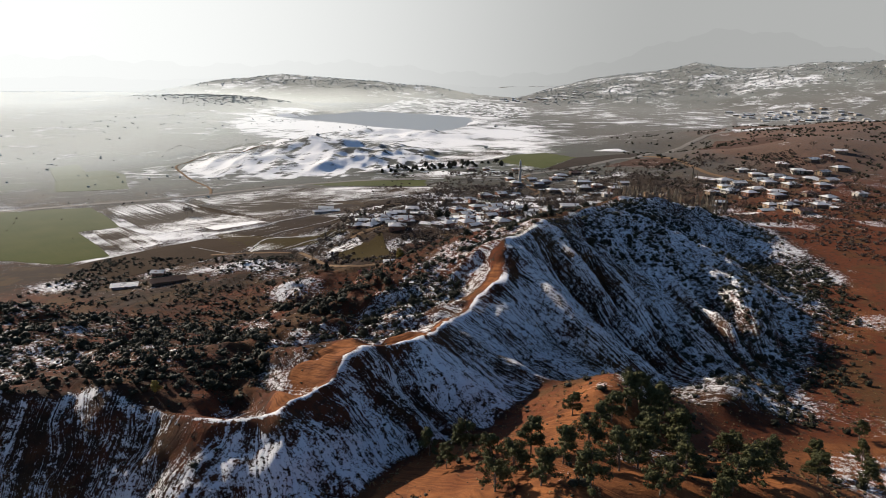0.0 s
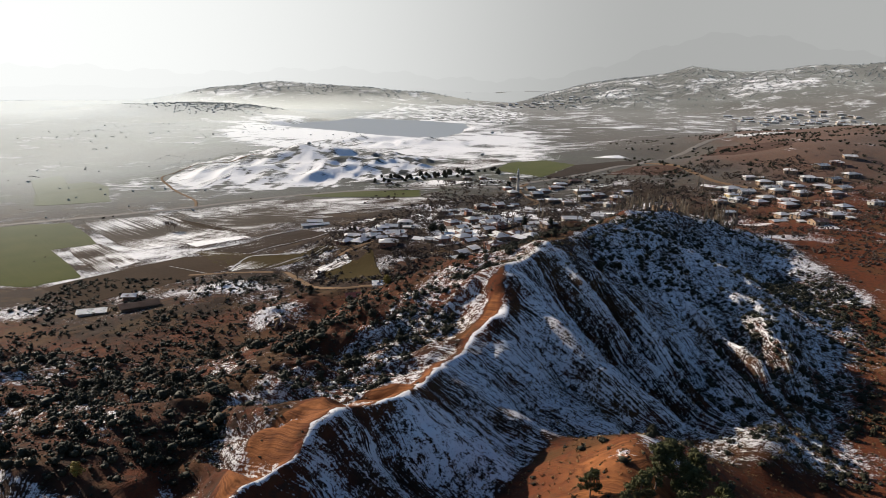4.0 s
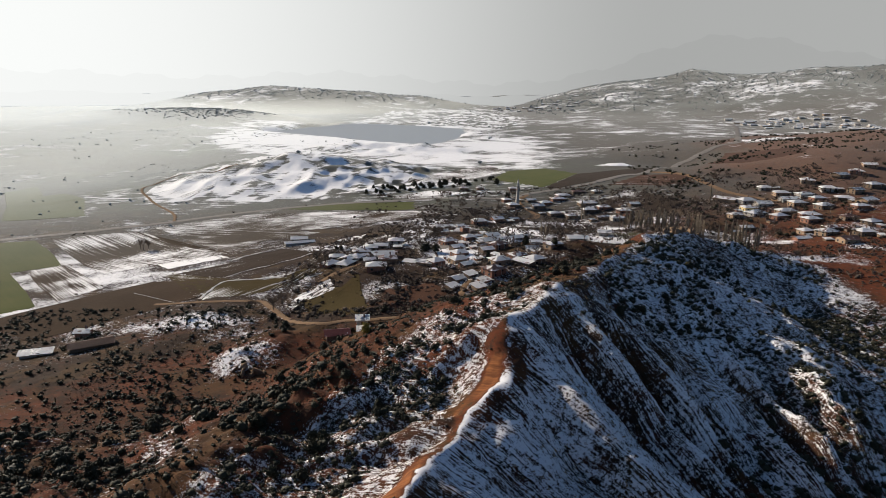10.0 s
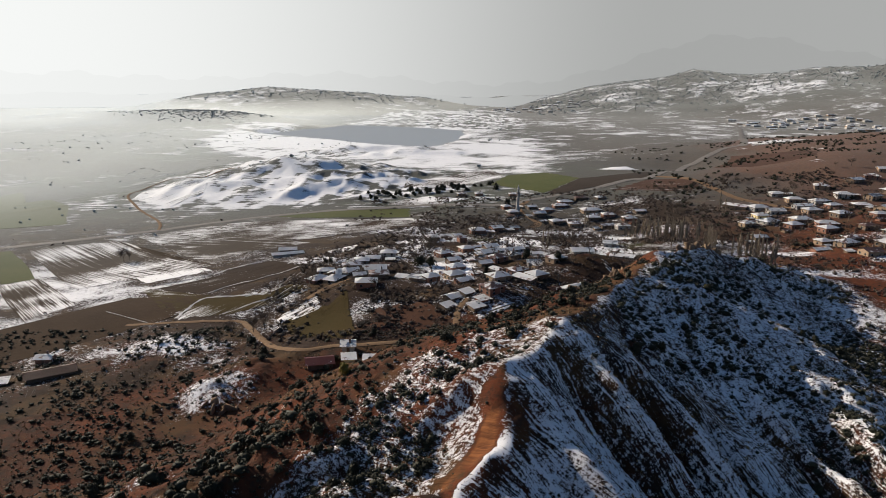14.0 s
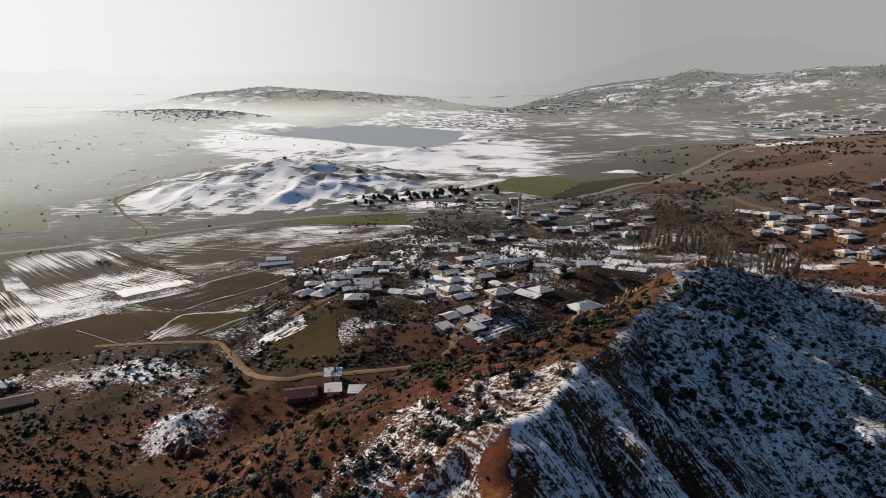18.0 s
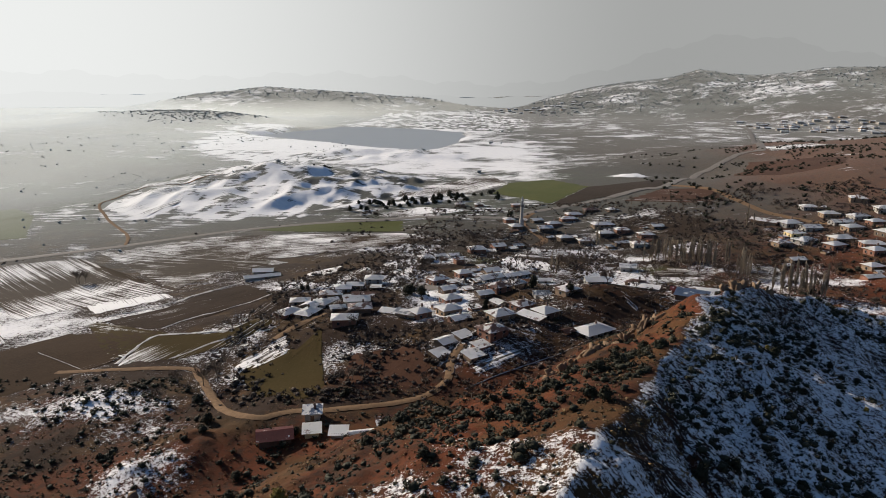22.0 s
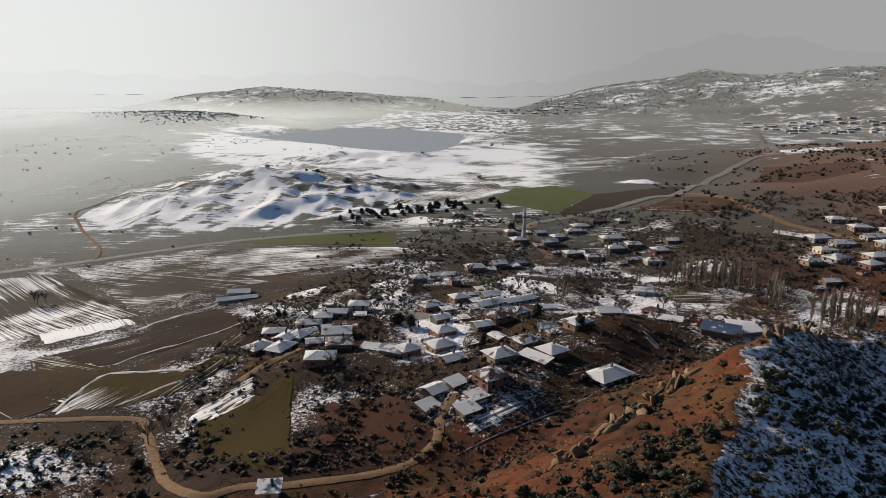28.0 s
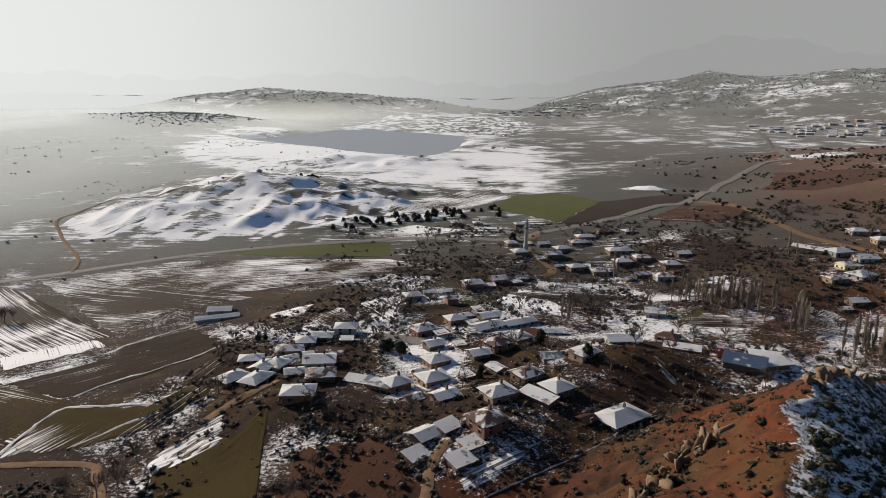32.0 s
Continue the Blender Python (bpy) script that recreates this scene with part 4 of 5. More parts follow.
def wall_mesh(w, d, h, kind, mat, rise):
    X, Y = w / 2, d / 2
    V = [(-X, -Y, -1.6), (X, -Y, -1.6), (X, Y, -1.6), (-X, Y, -1.6), (-X, -Y, h), (X, -Y, h), (X, Y, h), (-X, Y, h)]
    F = [(0, 1, 5, 4), (1, 2, 6, 5), (2, 3, 7, 6), (3, 0, 4, 7), (4, 5, 6, 7)]
    if kind == "gable":
        V += [(-X, 0, h + rise - .18), (X, 0, h + rise - .18)]
        F = [(0, 1, 5, 4), (1, 2, 6, 9, 5), (2, 3, 7, 6), (3, 0, 4, 8, 7)]
    elif kind == "shed":
        V[6], V[7] = (X, Y, h + rise - .2), (-X, Y, h + rise - .2)
    return raw_mesh("wall", V, F, [mat])


def house(x, y, yaw, w, d, h=5.6, kind="hip", wall="white", roof="snow", name="house", rise=None, windows=True, label="", group="village houses"):
    w, d, h = w * .80, d * .80, h * .62
    z = float(np.min(lay([x - 3, x + 3, x, x], [y, y, y - 3, y + 3])))
    rise = rise if rise is not None else {"hip": .17, "gable": .16, "shed": .10}[kind] * min(w, d)
    storeys = "two-storey" if h > 3.3 else "single-storey"
    looks = {"snow": "snow-covered roof", "half": "half-snowed tile roof", "tin": "grey sheet roof", "red": "maroon roof", "rust": "rusty sheet roof", "blue": "blue sheet roof"}[roof]
    walls = {"white": "whitewashed", "tan": "mud-rendered", "brick": "red-brick", "wood": "weathered timber", "grey": "grey block", "yellow": "yellow-rendered"}[wall]
    ob = thing(name, x, y, z, yaw, label or f"{walls} {storeys} {name} with a {looks}", name.replace("_", " "), group)
    part("wall", wall_mesh(w, d, h, kind, M_WALL[wall], rise), ob)
    rf = part("roof", roof_mesh(w, d, h, kind, M_ROOF[roof], rise), ob)
    if windows:
        floors = 2 if h > 3.3 else 1
        for f in range(floors):
            zz = 1.0 + f * 1.65
            for s, half, depth, turn in ((0, w, d, 0), (1, d, w, 90), (2, w, d, 180), (3, d, w, 270)):
                n = max(1, int(half / 3.4))
                for k in range(n):
                    u = (k + .5) / n * half - half / 2
                    m = pose(0, 0, 0, 0, 0, turn) @ pose(u, -depth / 2 - .03, zz, 0, 0, 180)
                    if f == 0 and s == 0 and k == n // 2:
                        part("door", DOOR, ob, pose(0, 0, 0, 0, 0, turn) @ pose(u, -depth / 2 - .03, 0.1, 0, 0, 180))
                    else:
                        part("window", WINDOW, ob, m)
        part("chimney", CHIMNEY, rf, pose(w * .16, d * .1, h + rise * .75))
    elif kind != "shed" or w > 5:
        part("door", DOOR, ob, pose(w * .1, -d / 2 - .03, .1, 0, 0, 180))
    return ob


# ---- the village: x, y, turn, width, depth, height ----
def settle(rows, **kw):
    for k, (x, y, yaw, w, d, h) in enumerate(rows):
        r = random.Random(int(x * 31 + y * 7))
        walls = r.choice(("white", "tan", "tan", "brick", "brick", "grey", "wood", "wood"))
        roof = r.choice(("snow", "snow", "snow", "snow", "half", "tin"))
        kind = kw.get("kind") or ("hip" if d > 6.5 and r.random() < .75 else "gable")
        small = w * d < 42
        house(x, y, yaw, w, d, h, kind, walls, roof, "outhouse" if small else "house", None, not small)


house(35, 392.7, 40, 17, 10.5, 3.4, "hip", "grey", "snow", label="long low block-walled house with a snow-covered hip roof")
house(-2.9, 380.5, 40, 10.5, 10, 5.8, "hip", "brick", "half", label="two-storey brick and timber house with a snowy hip roof")
house(-20.1, 378.1, 48, 8, 7, 3.4, "gable", "wood", "snow", "barn", None, False, "timber barn with two tiers of snow-covered roof", "village barns")
house(-21.1, 369.5, 48, 6.5, 4.5, 2.6, "shed", "wood", "snow", "outhouse", 1.0, False)
house(-13.6, 380.3, 48, 7, 4.5, 3.0, "shed", "wood", "snow", "outhouse", .9, False)
house(-9.2, 365.8, 42, 7, 5.5, 3.0, "shed", "tan", "snow", "outhouse", .9, False)
house(-6.9, 372.3, 42, 6, 5, 2.8, "shed", "brick", "snow", "outhouse", .6, False)
house(-0.3, 397.9, 35, 11, 9, 5.2, "hip", "tan", "half")
house(11.5, 396.9, -42, 13, 4.5, 3.0, "shed", "wood", "snow", "barn", .8, False, "", "village barns")
house(17.5, 403.9, 40, 9.5, 9, 5.0, "hip", "wood", "snow")
house(8.7, 416.4, 40, 10, 8.5, 4.8, "hip", "brick", "half")
settle([(-33.5, 413.4, 40, 9, 8, 4.8), (-21.8, 417.2, 35, 11, 9, 5.0), (-26.4, 403.2, 40, 6, 5, 3.0), (-16.6, 400.7, 40, 9, 6.5, 3.4), (-22.5, 434.3, 35, 10, 8.5, 4.8), (-25.4, 451, 35, 8, 7, 4.6),
        (-31.6, 468.3, 38, 11, 9, 5.2), (7, 454.8, 38, 9, 8, 5.0), (-7.9, 439.4, 30, 8, 7, 3.4), (-1.2, 426.2, -50, 7, 5, 2.8), (27.9, 427.6, 40, 10, 8, 4.8)])
house(-1.2, 447.5, 40, 11, 9, 5.8, "hip", "brick", "half", label="two-storey red-brick house with a partly snowed hip roof")
house(18.4, 431.5, 12, 11, 7, 3.6, "gable", "grey", "tin", label="grey block house with a plain sheet gable roof")
settle([(-15.6, 546.5, 20, 12, 10, 5.0), (-43.5, 522.4, 22, 9, 8, 4.8), (-24.1, 514.6, 25, 6, 6, 5.6), (-5.8, 488.6, 30, 10, 8, 5.0), (-19.9, 485.1, 30, 9, 8, 4.8), (-15, 492.3, 20, 10, 4.5, 3.0),
        (20.5, 470.7, 10, 8, 5, 3.0), (-3, 557.1, 25, 9, 9, 4.8), (9.3, 564.3, 20, 7, 6, 3.4), (-28.2, 534, 20, 6, 5, 3.0), (-36.4, 532.2, 20, 7, 5, 3.0)])
house(-6, 475.6, 40, 15, 8.5, 3.6, "gable", "white", "snow", label="long white house under a plain snow-covered gable roof")
house(6.9, 482.6, 35, 17, 7, 3.4, "gable", "grey", "snow", label="long grey block house with a snowy gable roof")
settle([(-76.5, 455.9, 10, 9, 8, 4.0), (-80.3, 448.3, 12, 12, 7, 3.8), (-93.4, 441.9, 14, 10, 7, 3.6), (-79.1, 440.3, 40, 9, 4, 2.8), (-64.7, 433.7, 12, 13, 10, 5.0), (-80.1, 432.8, 70, 9, 8, 4.0),
        (-84.5, 430.2, 72, 9, 8, 4.2), (-83.6, 421, 74, 13, 8, 3.8), (-92.9, 422.6, 60, 12, 8, 3.8), (-71.5, 425, 20, 7, 6, 3.0), (-60, 418.1, 15, 11, 9, 4.8), (-63.8, 405.3, 10, 12, 9, 5.0)])
house(-63.6, 469.8, 6, 10, 8, 5.8, "hip", "white", "snow", label="white two-storey house with a shallow snowy roof")
house(-71.6, 463.2, 6, 9, 7, 3.4, "gable", "white", "snow")
house(-46.3, 417.7, -12, 12, 4.5, 2.8, "shed", "tan", "snow", "outhouse", .7, False)
house(-39.4, 413, -20, 11, 4.5, 2.8, "shed", "tan", "tin", "outhouse", .7, False)
house(-64.3, 445.3, 5, 12, 6, 2.8, "shed", "brick", "rust", "barn", .7, False, "", "village barns")
house(-138.7, 519, 15, 13, 8, 3.6, "gable", "grey", "snow", "barn", None, False, "grey farm barn with a snowy roof at the field's edge", "village barns")
house(-135.6, 508.1, 28, 24, 6, 3.2, "gable", "grey", "snow", "barn", None, False, "very long low barn with a snow-covered roof", "village barns")
house(41.8, 438.1, 8, 13, 8, 4.2, "gable", "white", "snow", label="white house with a wide snowy roof above red earth")
house(63.5, 462.8, -35, 10, 8, 3.8, "hip", "tan", "half")
house(65.6, 498, -8, 9, 8, 5.0, "gable", "grey", "tin")
house(76.4, 432.7, -15, 9, 6, 3.6, "gable", "brick", "red", "barn", None, False, "small barn with a maroon sheet roof", "village barns")
house(88.5, 433.6, -12, 11, 6, 3.0, "shed", "grey", "snow", "barn", .5, False, "flat-roofed grey shed under snow", "village barns")
house(79, 425, -25, 15, 7.5, 3.6, "shed", "wood", "blue", "barn", 1.4, False, "open-fronted timber barn with a blue-grey sheet roof", "village barns")
house(88, 426, 20, 14, 5, 3.2, "shed", "wood", "snow", "barn", .8, False, "long cow shed with a thin snow-covered roof", "village barns")
house(62.7, 439, -18, 14, 4.5, 2.8, "shed", "grey", "snow", "outhouse", .5, False)
settle([(9, 619.8, 20, 10, 10, 4.6), (4, 642.2, 20, 8, 8, 4.6), (28.9, 615.2, 15, 11, 9, 4.8), (47.3, 643.1, 15, 14, 8, 4.0), (52.2, 655, 15, 14, 8, 4.0), (66.3, 666.1, 12, 13, 7, 3.8), (40.6, 591.7, 20, 10, 8, 4.8),
        (53.6, 586.9, 10, 11, 9, 4.8), (68.1, 600.4, 15, 12, 8, 4.8), (69.1, 621.5, 15, 18, 9, 4.0), (75.5, 580.3, 25, 12, 6, 3.6), (93.2, 592.3, 12, 11, 9, 4.8), (85.5, 573.8, 12, 11, 8, 5.2), (80, 606.1, 10, 11, 8, 4.8)])
settle([(81.3, 662, 20, 9, 7, 3.8), (24, 640.7, 25, 9, 7, 3.8), (35.8, 630.8, 25, 12, 8, 4.2), (103.2, 608.1, 15, 9, 7, 3.8), (-36, 704.9, 10, 9, 7, 4.0), (-20.1, 701.4, 10, 8, 7, 4.0), (10, 695.3, 12, 8, 7, 4.0)])
settle([(161.5, 548.6, 20, 11, 8, 4.8), (159.8, 522.1, 15, 10, 7, 3.8), (186, 537.5, 25, 12, 9, 5.0), (211, 572.1, 15, 13, 9, 5.0), (228.9, 581.5, 15, 12, 8, 4.8), (221.1, 552.1, 20, 14, 10, 5.2), (199.2, 519.8, 20, 12, 9, 5.0),
        (187.7, 498.5, 20, 10, 8, 4.8), (201.5, 494.6, 15, 11, 8, 4.8), (220.5, 515.7, 10, 11, 8, 4.8), (238.8, 540.6, 15, 12, 8, 4.8), (211.8, 588.7, 10, 16, 9, 3.8), (210.6, 475.2, 15, 12, 9, 5.0), (253, 512, 15, 10, 8, 4.8)])
house(177.1, 570, 15, 12, 9, 4.6, "hip", "yellow", "snow", label="yellow-rendered house with a snowy hip roof")
house(171.5, 603.7, -40, 20, 9, 3.8, "gable", "tan", "half", "barn", None, False, "long tan farm building with a dark snowy roof", "village barns")
house(209.9, 631.9, 5, 13, 9, 4.2, "hip", "grey", "snow", label="lone grey house with a snowy roof on a slope")
house(177.9, 479.4, 20, 12, 6, 3.2, "gable", "brick", "tin", "barn", None, False, "", "village barns")
# the upper village on the eastern slope
settle([(184, 596, 19, 15, 11, 4.8), (176, 553, 31, 15, 11, 4.0), (215, 612, 4, 14, 9, 4.8), (196, 552, 14, 15, 10, 4.0), (227, 599, 17, 15, 9, 4.8), (203, 531, -2, 15, 9, 4.8), (265, 603, 29, 13, 9, 5.6), (251, 558, 33, 15, 11, 4.8), (286, 620, 20, 15, 10, 5.6),
        (193, 457, 12, 11, 10, 4.8), (249, 611, -4, 14, 10, 5.6), (246, 578, -9, 14, 9, 4.0), (191, 582, 8, 13, 10, 4.8), (194, 485, 27, 13, 10, 5.6), (228, 503, 28, 12, 9, 4.0), (313, 684, -11, 13, 10, 4.8), (277, 656, 29, 15, 10, 4.8), (246, 642, -16, 12, 11, 5.6), (293, 663, -19, 13, 10, 5.6)])
# the farm below the ridge
house(-63, 315, 20, 11, 8, 3.8, "gable", "wood", "red", "barn", None, False, "dark farm barn with a maroon roof half under snow", "farm buildings")
house(-55, 325.8, 12, 5.5, 4.5, 4.4, "shed", "white", "blue", "house", .8, True, "small tall farm house with a blue roof", "farm buildings")
house(-53, 317.8, 15, 5, 5, 3.2, "shed", "yellow", "snow", "outhouse", .6, False, "", "farm buildings")
house(-45, 316.9, 8, 5, 4.5, 2.8, "shed", "grey", "snow", "outhouse", .5, False, "", "farm buildings")
house(-36, 314, 18, 12, 6.5, 3.2, "gable", "wood", "snow", "barn", 1.1, False, "open farm shed with a pale snow-covered roof", "farm buildings")
house(-30, 319.9, 18, 10, 5, 3.2, "shed", "wood", "rust", "barn", .7, False, "", "farm buildings")
house(-165.1, 314.1, 38, 20, 9, 3.6, "gable", "wood", "rust", "barn", None, False, "long dark timber barn below a wooded slope", "farm buildings")
house(-178.2, 330.2, 10, 7, 6, 4.2, "gable", "brick", "snow", "house", None, True, "small red-brick house with a snowy roof", "farm buildings")
house(-183.3, 306.2, 25, 14, 5, 2.8, "shed", "grey", "tin", "barn", .6, False, "", "farm buildings")

# small sheds and wood stores close to the houses
_r = random.Random(11)
_spots = [(o.location.x, o.location.y, math.degrees(o.rotation_euler.z)) for o in scene.objects if o.type == "EMPTY" and o.name.split(".")[0] == "house" and 380 < o.location.y < 650]
for hx, hy, hyaw in _spots:
    if _r.random() > .6:
        continue
    a, g = _r.uniform(0, 6.28), _r.uniform(8.5, 11)
    px, py = hx + g * math.cos(a), hy + g * math.sin(a)
    if all(math.hypot(px - o.location.x, py - o.location.y) > 7.2 for o in scene.objects if o.type == "EMPTY"):
        house(px, py, hyaw + _r.uniform(-12, 12), _r.uniform(3.5, 6), _r.uniform(3, 4.5), _r.uniform(2.3, 3), _r.choice(("shed", "gable")), _r.choice(("wood", "tan", "brick")), _r.choice(("snow", "snow", "half", "tin", "rust")), "outhouse", None, False, "", "village sheds")


def minaret(x, y):
    z = float(lay(x, y))
    ob = thing("minaret", x, y, z, 0, "slender pale stone minaret with a balcony and pointed cap", "minaret")

    def ring(name, prof, mat, label=""):
        n = 12
        V = [(r * math.cos(2 * math.pi * k / n), r * math.sin(2 * math.pi * k / n), h) for r, h in prof for k in range(n)]
        F = [(i * n + k, i * n + (k + 1) % n, (i + 1) * n + (k + 1) % n, (i + 1) * n + k) for i in range(len(prof) - 1) for k in range(n)]
        part(name, raw_mesh(name, V, F, [mat], True), ob, None, label)
    ring("base", [(1.6, -1), (1.6, 4.5), (1.1, 6)], M_WALL["white"])
    ring("shaft", [(1.1, 6), (1.0, 15)], M_WALL["white"])
    ring("balcony", [(1.0, 14.6), (1.7, 15.4), (1.7, 16.3), (1.55, 16.3), (1.55, 15.6), (.9, 15.6)], M_WALL["grey"])
    ring("cap", [(.9, 15.6), (.9, 18.4), (1.05, 18.5), (.05, 22)], M_ROOF["tin"], "pointed grey metal cap")


minaret(13, 625.9)


# two settlements far out on the plain
_r = random.Random(23)
for n, (x0, x1, y0, y1, kind) in ((64, (590, 910, 1640, 2080, "a far settlement")), (26, (-40, 285, 2460, 2770, "a far hill village"))):
    for k in range(n):
        t = (k + _r.uniform(0, 1)) / n
        px, py = x0 + (x1 - x0) * t, y0 + (y1 - y0) * (.5 + .5 * math.sin(k * 2.4) * _r.uniform(.2, 1))
        house(px, py, _r.uniform(-25, 25), _r.uniform(14, 22), _r.uniform(11, 15), _r.uniform(5, 7), _r.choice(("hip", "gable")), _r.choice(("white", "white", "grey", "tan")), "snow", "house", None, False, "small pale house with a white roof in " + kind, "far houses")

# ---- plants ----
ICO = None


def ico():
    g = (1 + 5 ** .5) / 2
    v = np.array([(-1, g, 0), (1, g, 0), (-1, -g, 0), (1, -g, 0), (0, -1, g), (0, 1, g), (0, -1, -g), (0, 1, -g), (g, 0, -1), (g, 0, 1), (-g, 0, -1), (-g, 0, 1)], float)
    f = np.array([(0, 11, 5), (0, 5, 1), (0, 1, 7), (0, 7, 10), (0, 10, 11), (1, 5, 9), (5, 11, 4), (11, 10, 2), (10, 7, 6), (7, 1, 8), (3, 9, 4), (3, 4, 2), (3, 2, 6), (3, 6, 8), (3, 8, 9), (4, 9, 5), (2, 4, 11), (6, 2, 10), (8, 6, 7), (9, 8, 1)])
    return v / np.linalg.norm(v[0]), f


def gather(pieces):
    """Joins (corners, triangles) pairs."""
    V, F, n = [], [], 0
    for v, f in pieces:
        V.append(v)
        F.append(f + n)
        n += len(v)
    return np.concatenate(V), np.concatenate(F)


def tube(p0, p1, r0, r1, n=4):
    p0, p1 = np.array(p0, float), np.array(p1, float)
    w = p1 - p0
    w = w / (np.linalg.norm(w) + 1e-9)
    a = np.cross(w, (0, 0, 1) if abs(w[2]) < .9 else (1, 0, 0))
    a /= np.linalg.norm(a)
    b = np.cross(w, a)
    k = np.arange(n) * 2 * math.pi / n
    ring = np.cos(k)[:, None] * a + np.sin(k)[:, None] * b
    v = np.concatenate([p0 + ring * r0, p1 + ring * r1])
    i = np.arange(n)
    j = (i + 1) % n
    return v, np.concatenate([np.stack([i, j, j + n], -1), np.stack([i, j + n, i + n], -1)])


def leaf_clump(rng, centre, size, n=16, flat=.8, leaf=1.0):
    """A tuft of small leaning leaves round a centre."""
    d = rng.normal(size=(n, 3))
    d /= np.linalg.norm(d, axis=1, keepdims=True)
    c = centre + d * size * rng.uniform(.35, 1, (n, 1)) * np.array([1, 1, flat])
    a = np.cross(d, rng.normal(size=(n, 3)))
    a /= np.linalg.norm(a, axis=1, keepdims=True) + 1e-9
    b = np.cross(d, a)
    s = size * leaf * rng.uniform(.28, .6, (n, 1))
    v = np.stack([c + a * s, c - a * s * .6 + b * s * .7, c - a * s * .5 - b * s * .7 + d * s * .5], 1).reshape(-1, 3)
    return v, np.arange(3 * n).reshape(-1, 3)


def bush_mesh(seed, r=1.0, tall=1.1, mat=None, clumps=40, per=26):
    rng = np.random.default_rng(seed)
    v0, f0 = ico()
    pieces = []
    for k in range(clumps):
        h = rng.uniform(.12, 1) ** .9
        a = rng.uniform(0, 6.283)
        w = r * (1 - .75 * h ** 1.6) * math.sqrt(rng.uniform(.1, 1)) * (1 + .25 * math.sin(3 * a + seed))
        c = np.array([w * math.cos(a), w * math.sin(a), h * tall * r * 1.7])
        pieces.append(leaf_clump(rng, c, r * rng.uniform(.24, .42), per, .8, .68))
    for k in range(6):                                    # the dense heart
        a, h = rng.uniform(0, 6.283), rng.uniform(.25, .75)
        c = np.array([.3 * r * math.cos(a), .3 * r * math.sin(a), h * tall * r * 1.5])
        pieces.append((v0 * rng.uniform(.75, 1.15, (12, 1)) * r * .42 + c, f0))
    v, f = gather(pieces)
    return quick_mesh("crown", v, f, mat or M_FOLIAGE)


def stem_mesh(h, r, mat=None):
    v, f = gather([tube((0, 0, -.4), (.05 * h, 0, h * .5), r, r * .7, 6), tube((.05 * h, 0, h * .5), (0, .03 * h, h), r * .7, r * .35, 6)])
    return quick_mesh("trunk", v, f, mat or M_BARK, True)


def pine_parts(seed, h=7.0):
    rng = np.random.default_rng(seed)
    wood, tufts = [], []
    lean = rng.normal(size=2) * .08 * h
    top = np.array([lean[0], lean[1], h])
    mid = np.array([lean[0] * .3, lean[1] * .3, h * .5])
    wood += [tube((0, 0, -.6), mid, .20, .14, 6), tube(mid, top, .14, .04, 6)]
    for k in range(34):
        t = rng.uniform(.25, .98)
        p = mid * (t / .5) if t < .5 else mid + (top - mid) * ((t - .5) / .5)
        a, ln = rng.uniform(0, 6.283), h * (.40 * (1 - t) + .12) * rng.uniform(.6, 1.25)
        q = p + np.array([math.cos(a), math.sin(a), rng.uniform(.0, .5)]) * ln
        wood.append(tube(p, q, .06, .02, 4))
        for f in (.55, .85, 1.05):
            c = p + (q - p) * f + rng.normal(size=3) * .15
            tufts.append(leaf_clump(rng, c, rng.uniform(.45, .85), 64, .65, .52))
    return quick_mesh("trunk", *gather(wood), M_BARK, True), quick_mesh("crown", *gather(tufts), M_PINE)


def bare_parts(seed, h=5.0, spread=.75, mat=None, forks=5):
    """A leafless tree: trunk with limbs, and a spray of twigs."""
    rng = np.random.default_rng(seed)
    wood, twigs = [], []
    fork = h * rng.uniform(.22, .34)
    wood.append(tube((0, 0, -.5), (0, 0, fork), h * .026, h * .020, 5))
    for k in range(forks):
        a = 6.283 * k / forks + rng.uniform(-.4, .4)
        d = np.array([math.cos(a) * spread, math.sin(a) * spread, 1.0])
        d /= np.linalg.norm(d)
        p = np.array([0, 0, fork])
        q = p + d * h * rng.uniform(.32, .46)
        wood.append(tube(p, q, h * .014, h * .007, 4))
        for j in range(7):
            s = p + (q - p) * rng.uniform(.35, 1)
            e = d * .8 + rng.normal(size=3) * .5 + np.array([0, 0, .35])
            e = s + e / np.linalg.norm(e) * h * rng.uniform(.18, .34)
            twigs.append(tube(s, e, h * .010, h * .005, 3))
            for i in range(6):
                s2 = s + (e - s) * rng.uniform(.3, 1)
                e2 = (e - s) / np.linalg.norm(e - s) + rng.normal(size=3) * .6
                twigs.append(tube(s2, s2 + e2 * h * rng.uniform(.06, .14), h * .0065, h * .003, 3))
    return quick_mesh("trunk", *gather(wood), M_BARK, True), quick_mesh("spray", *gather(twigs), mat or M_TWIG)


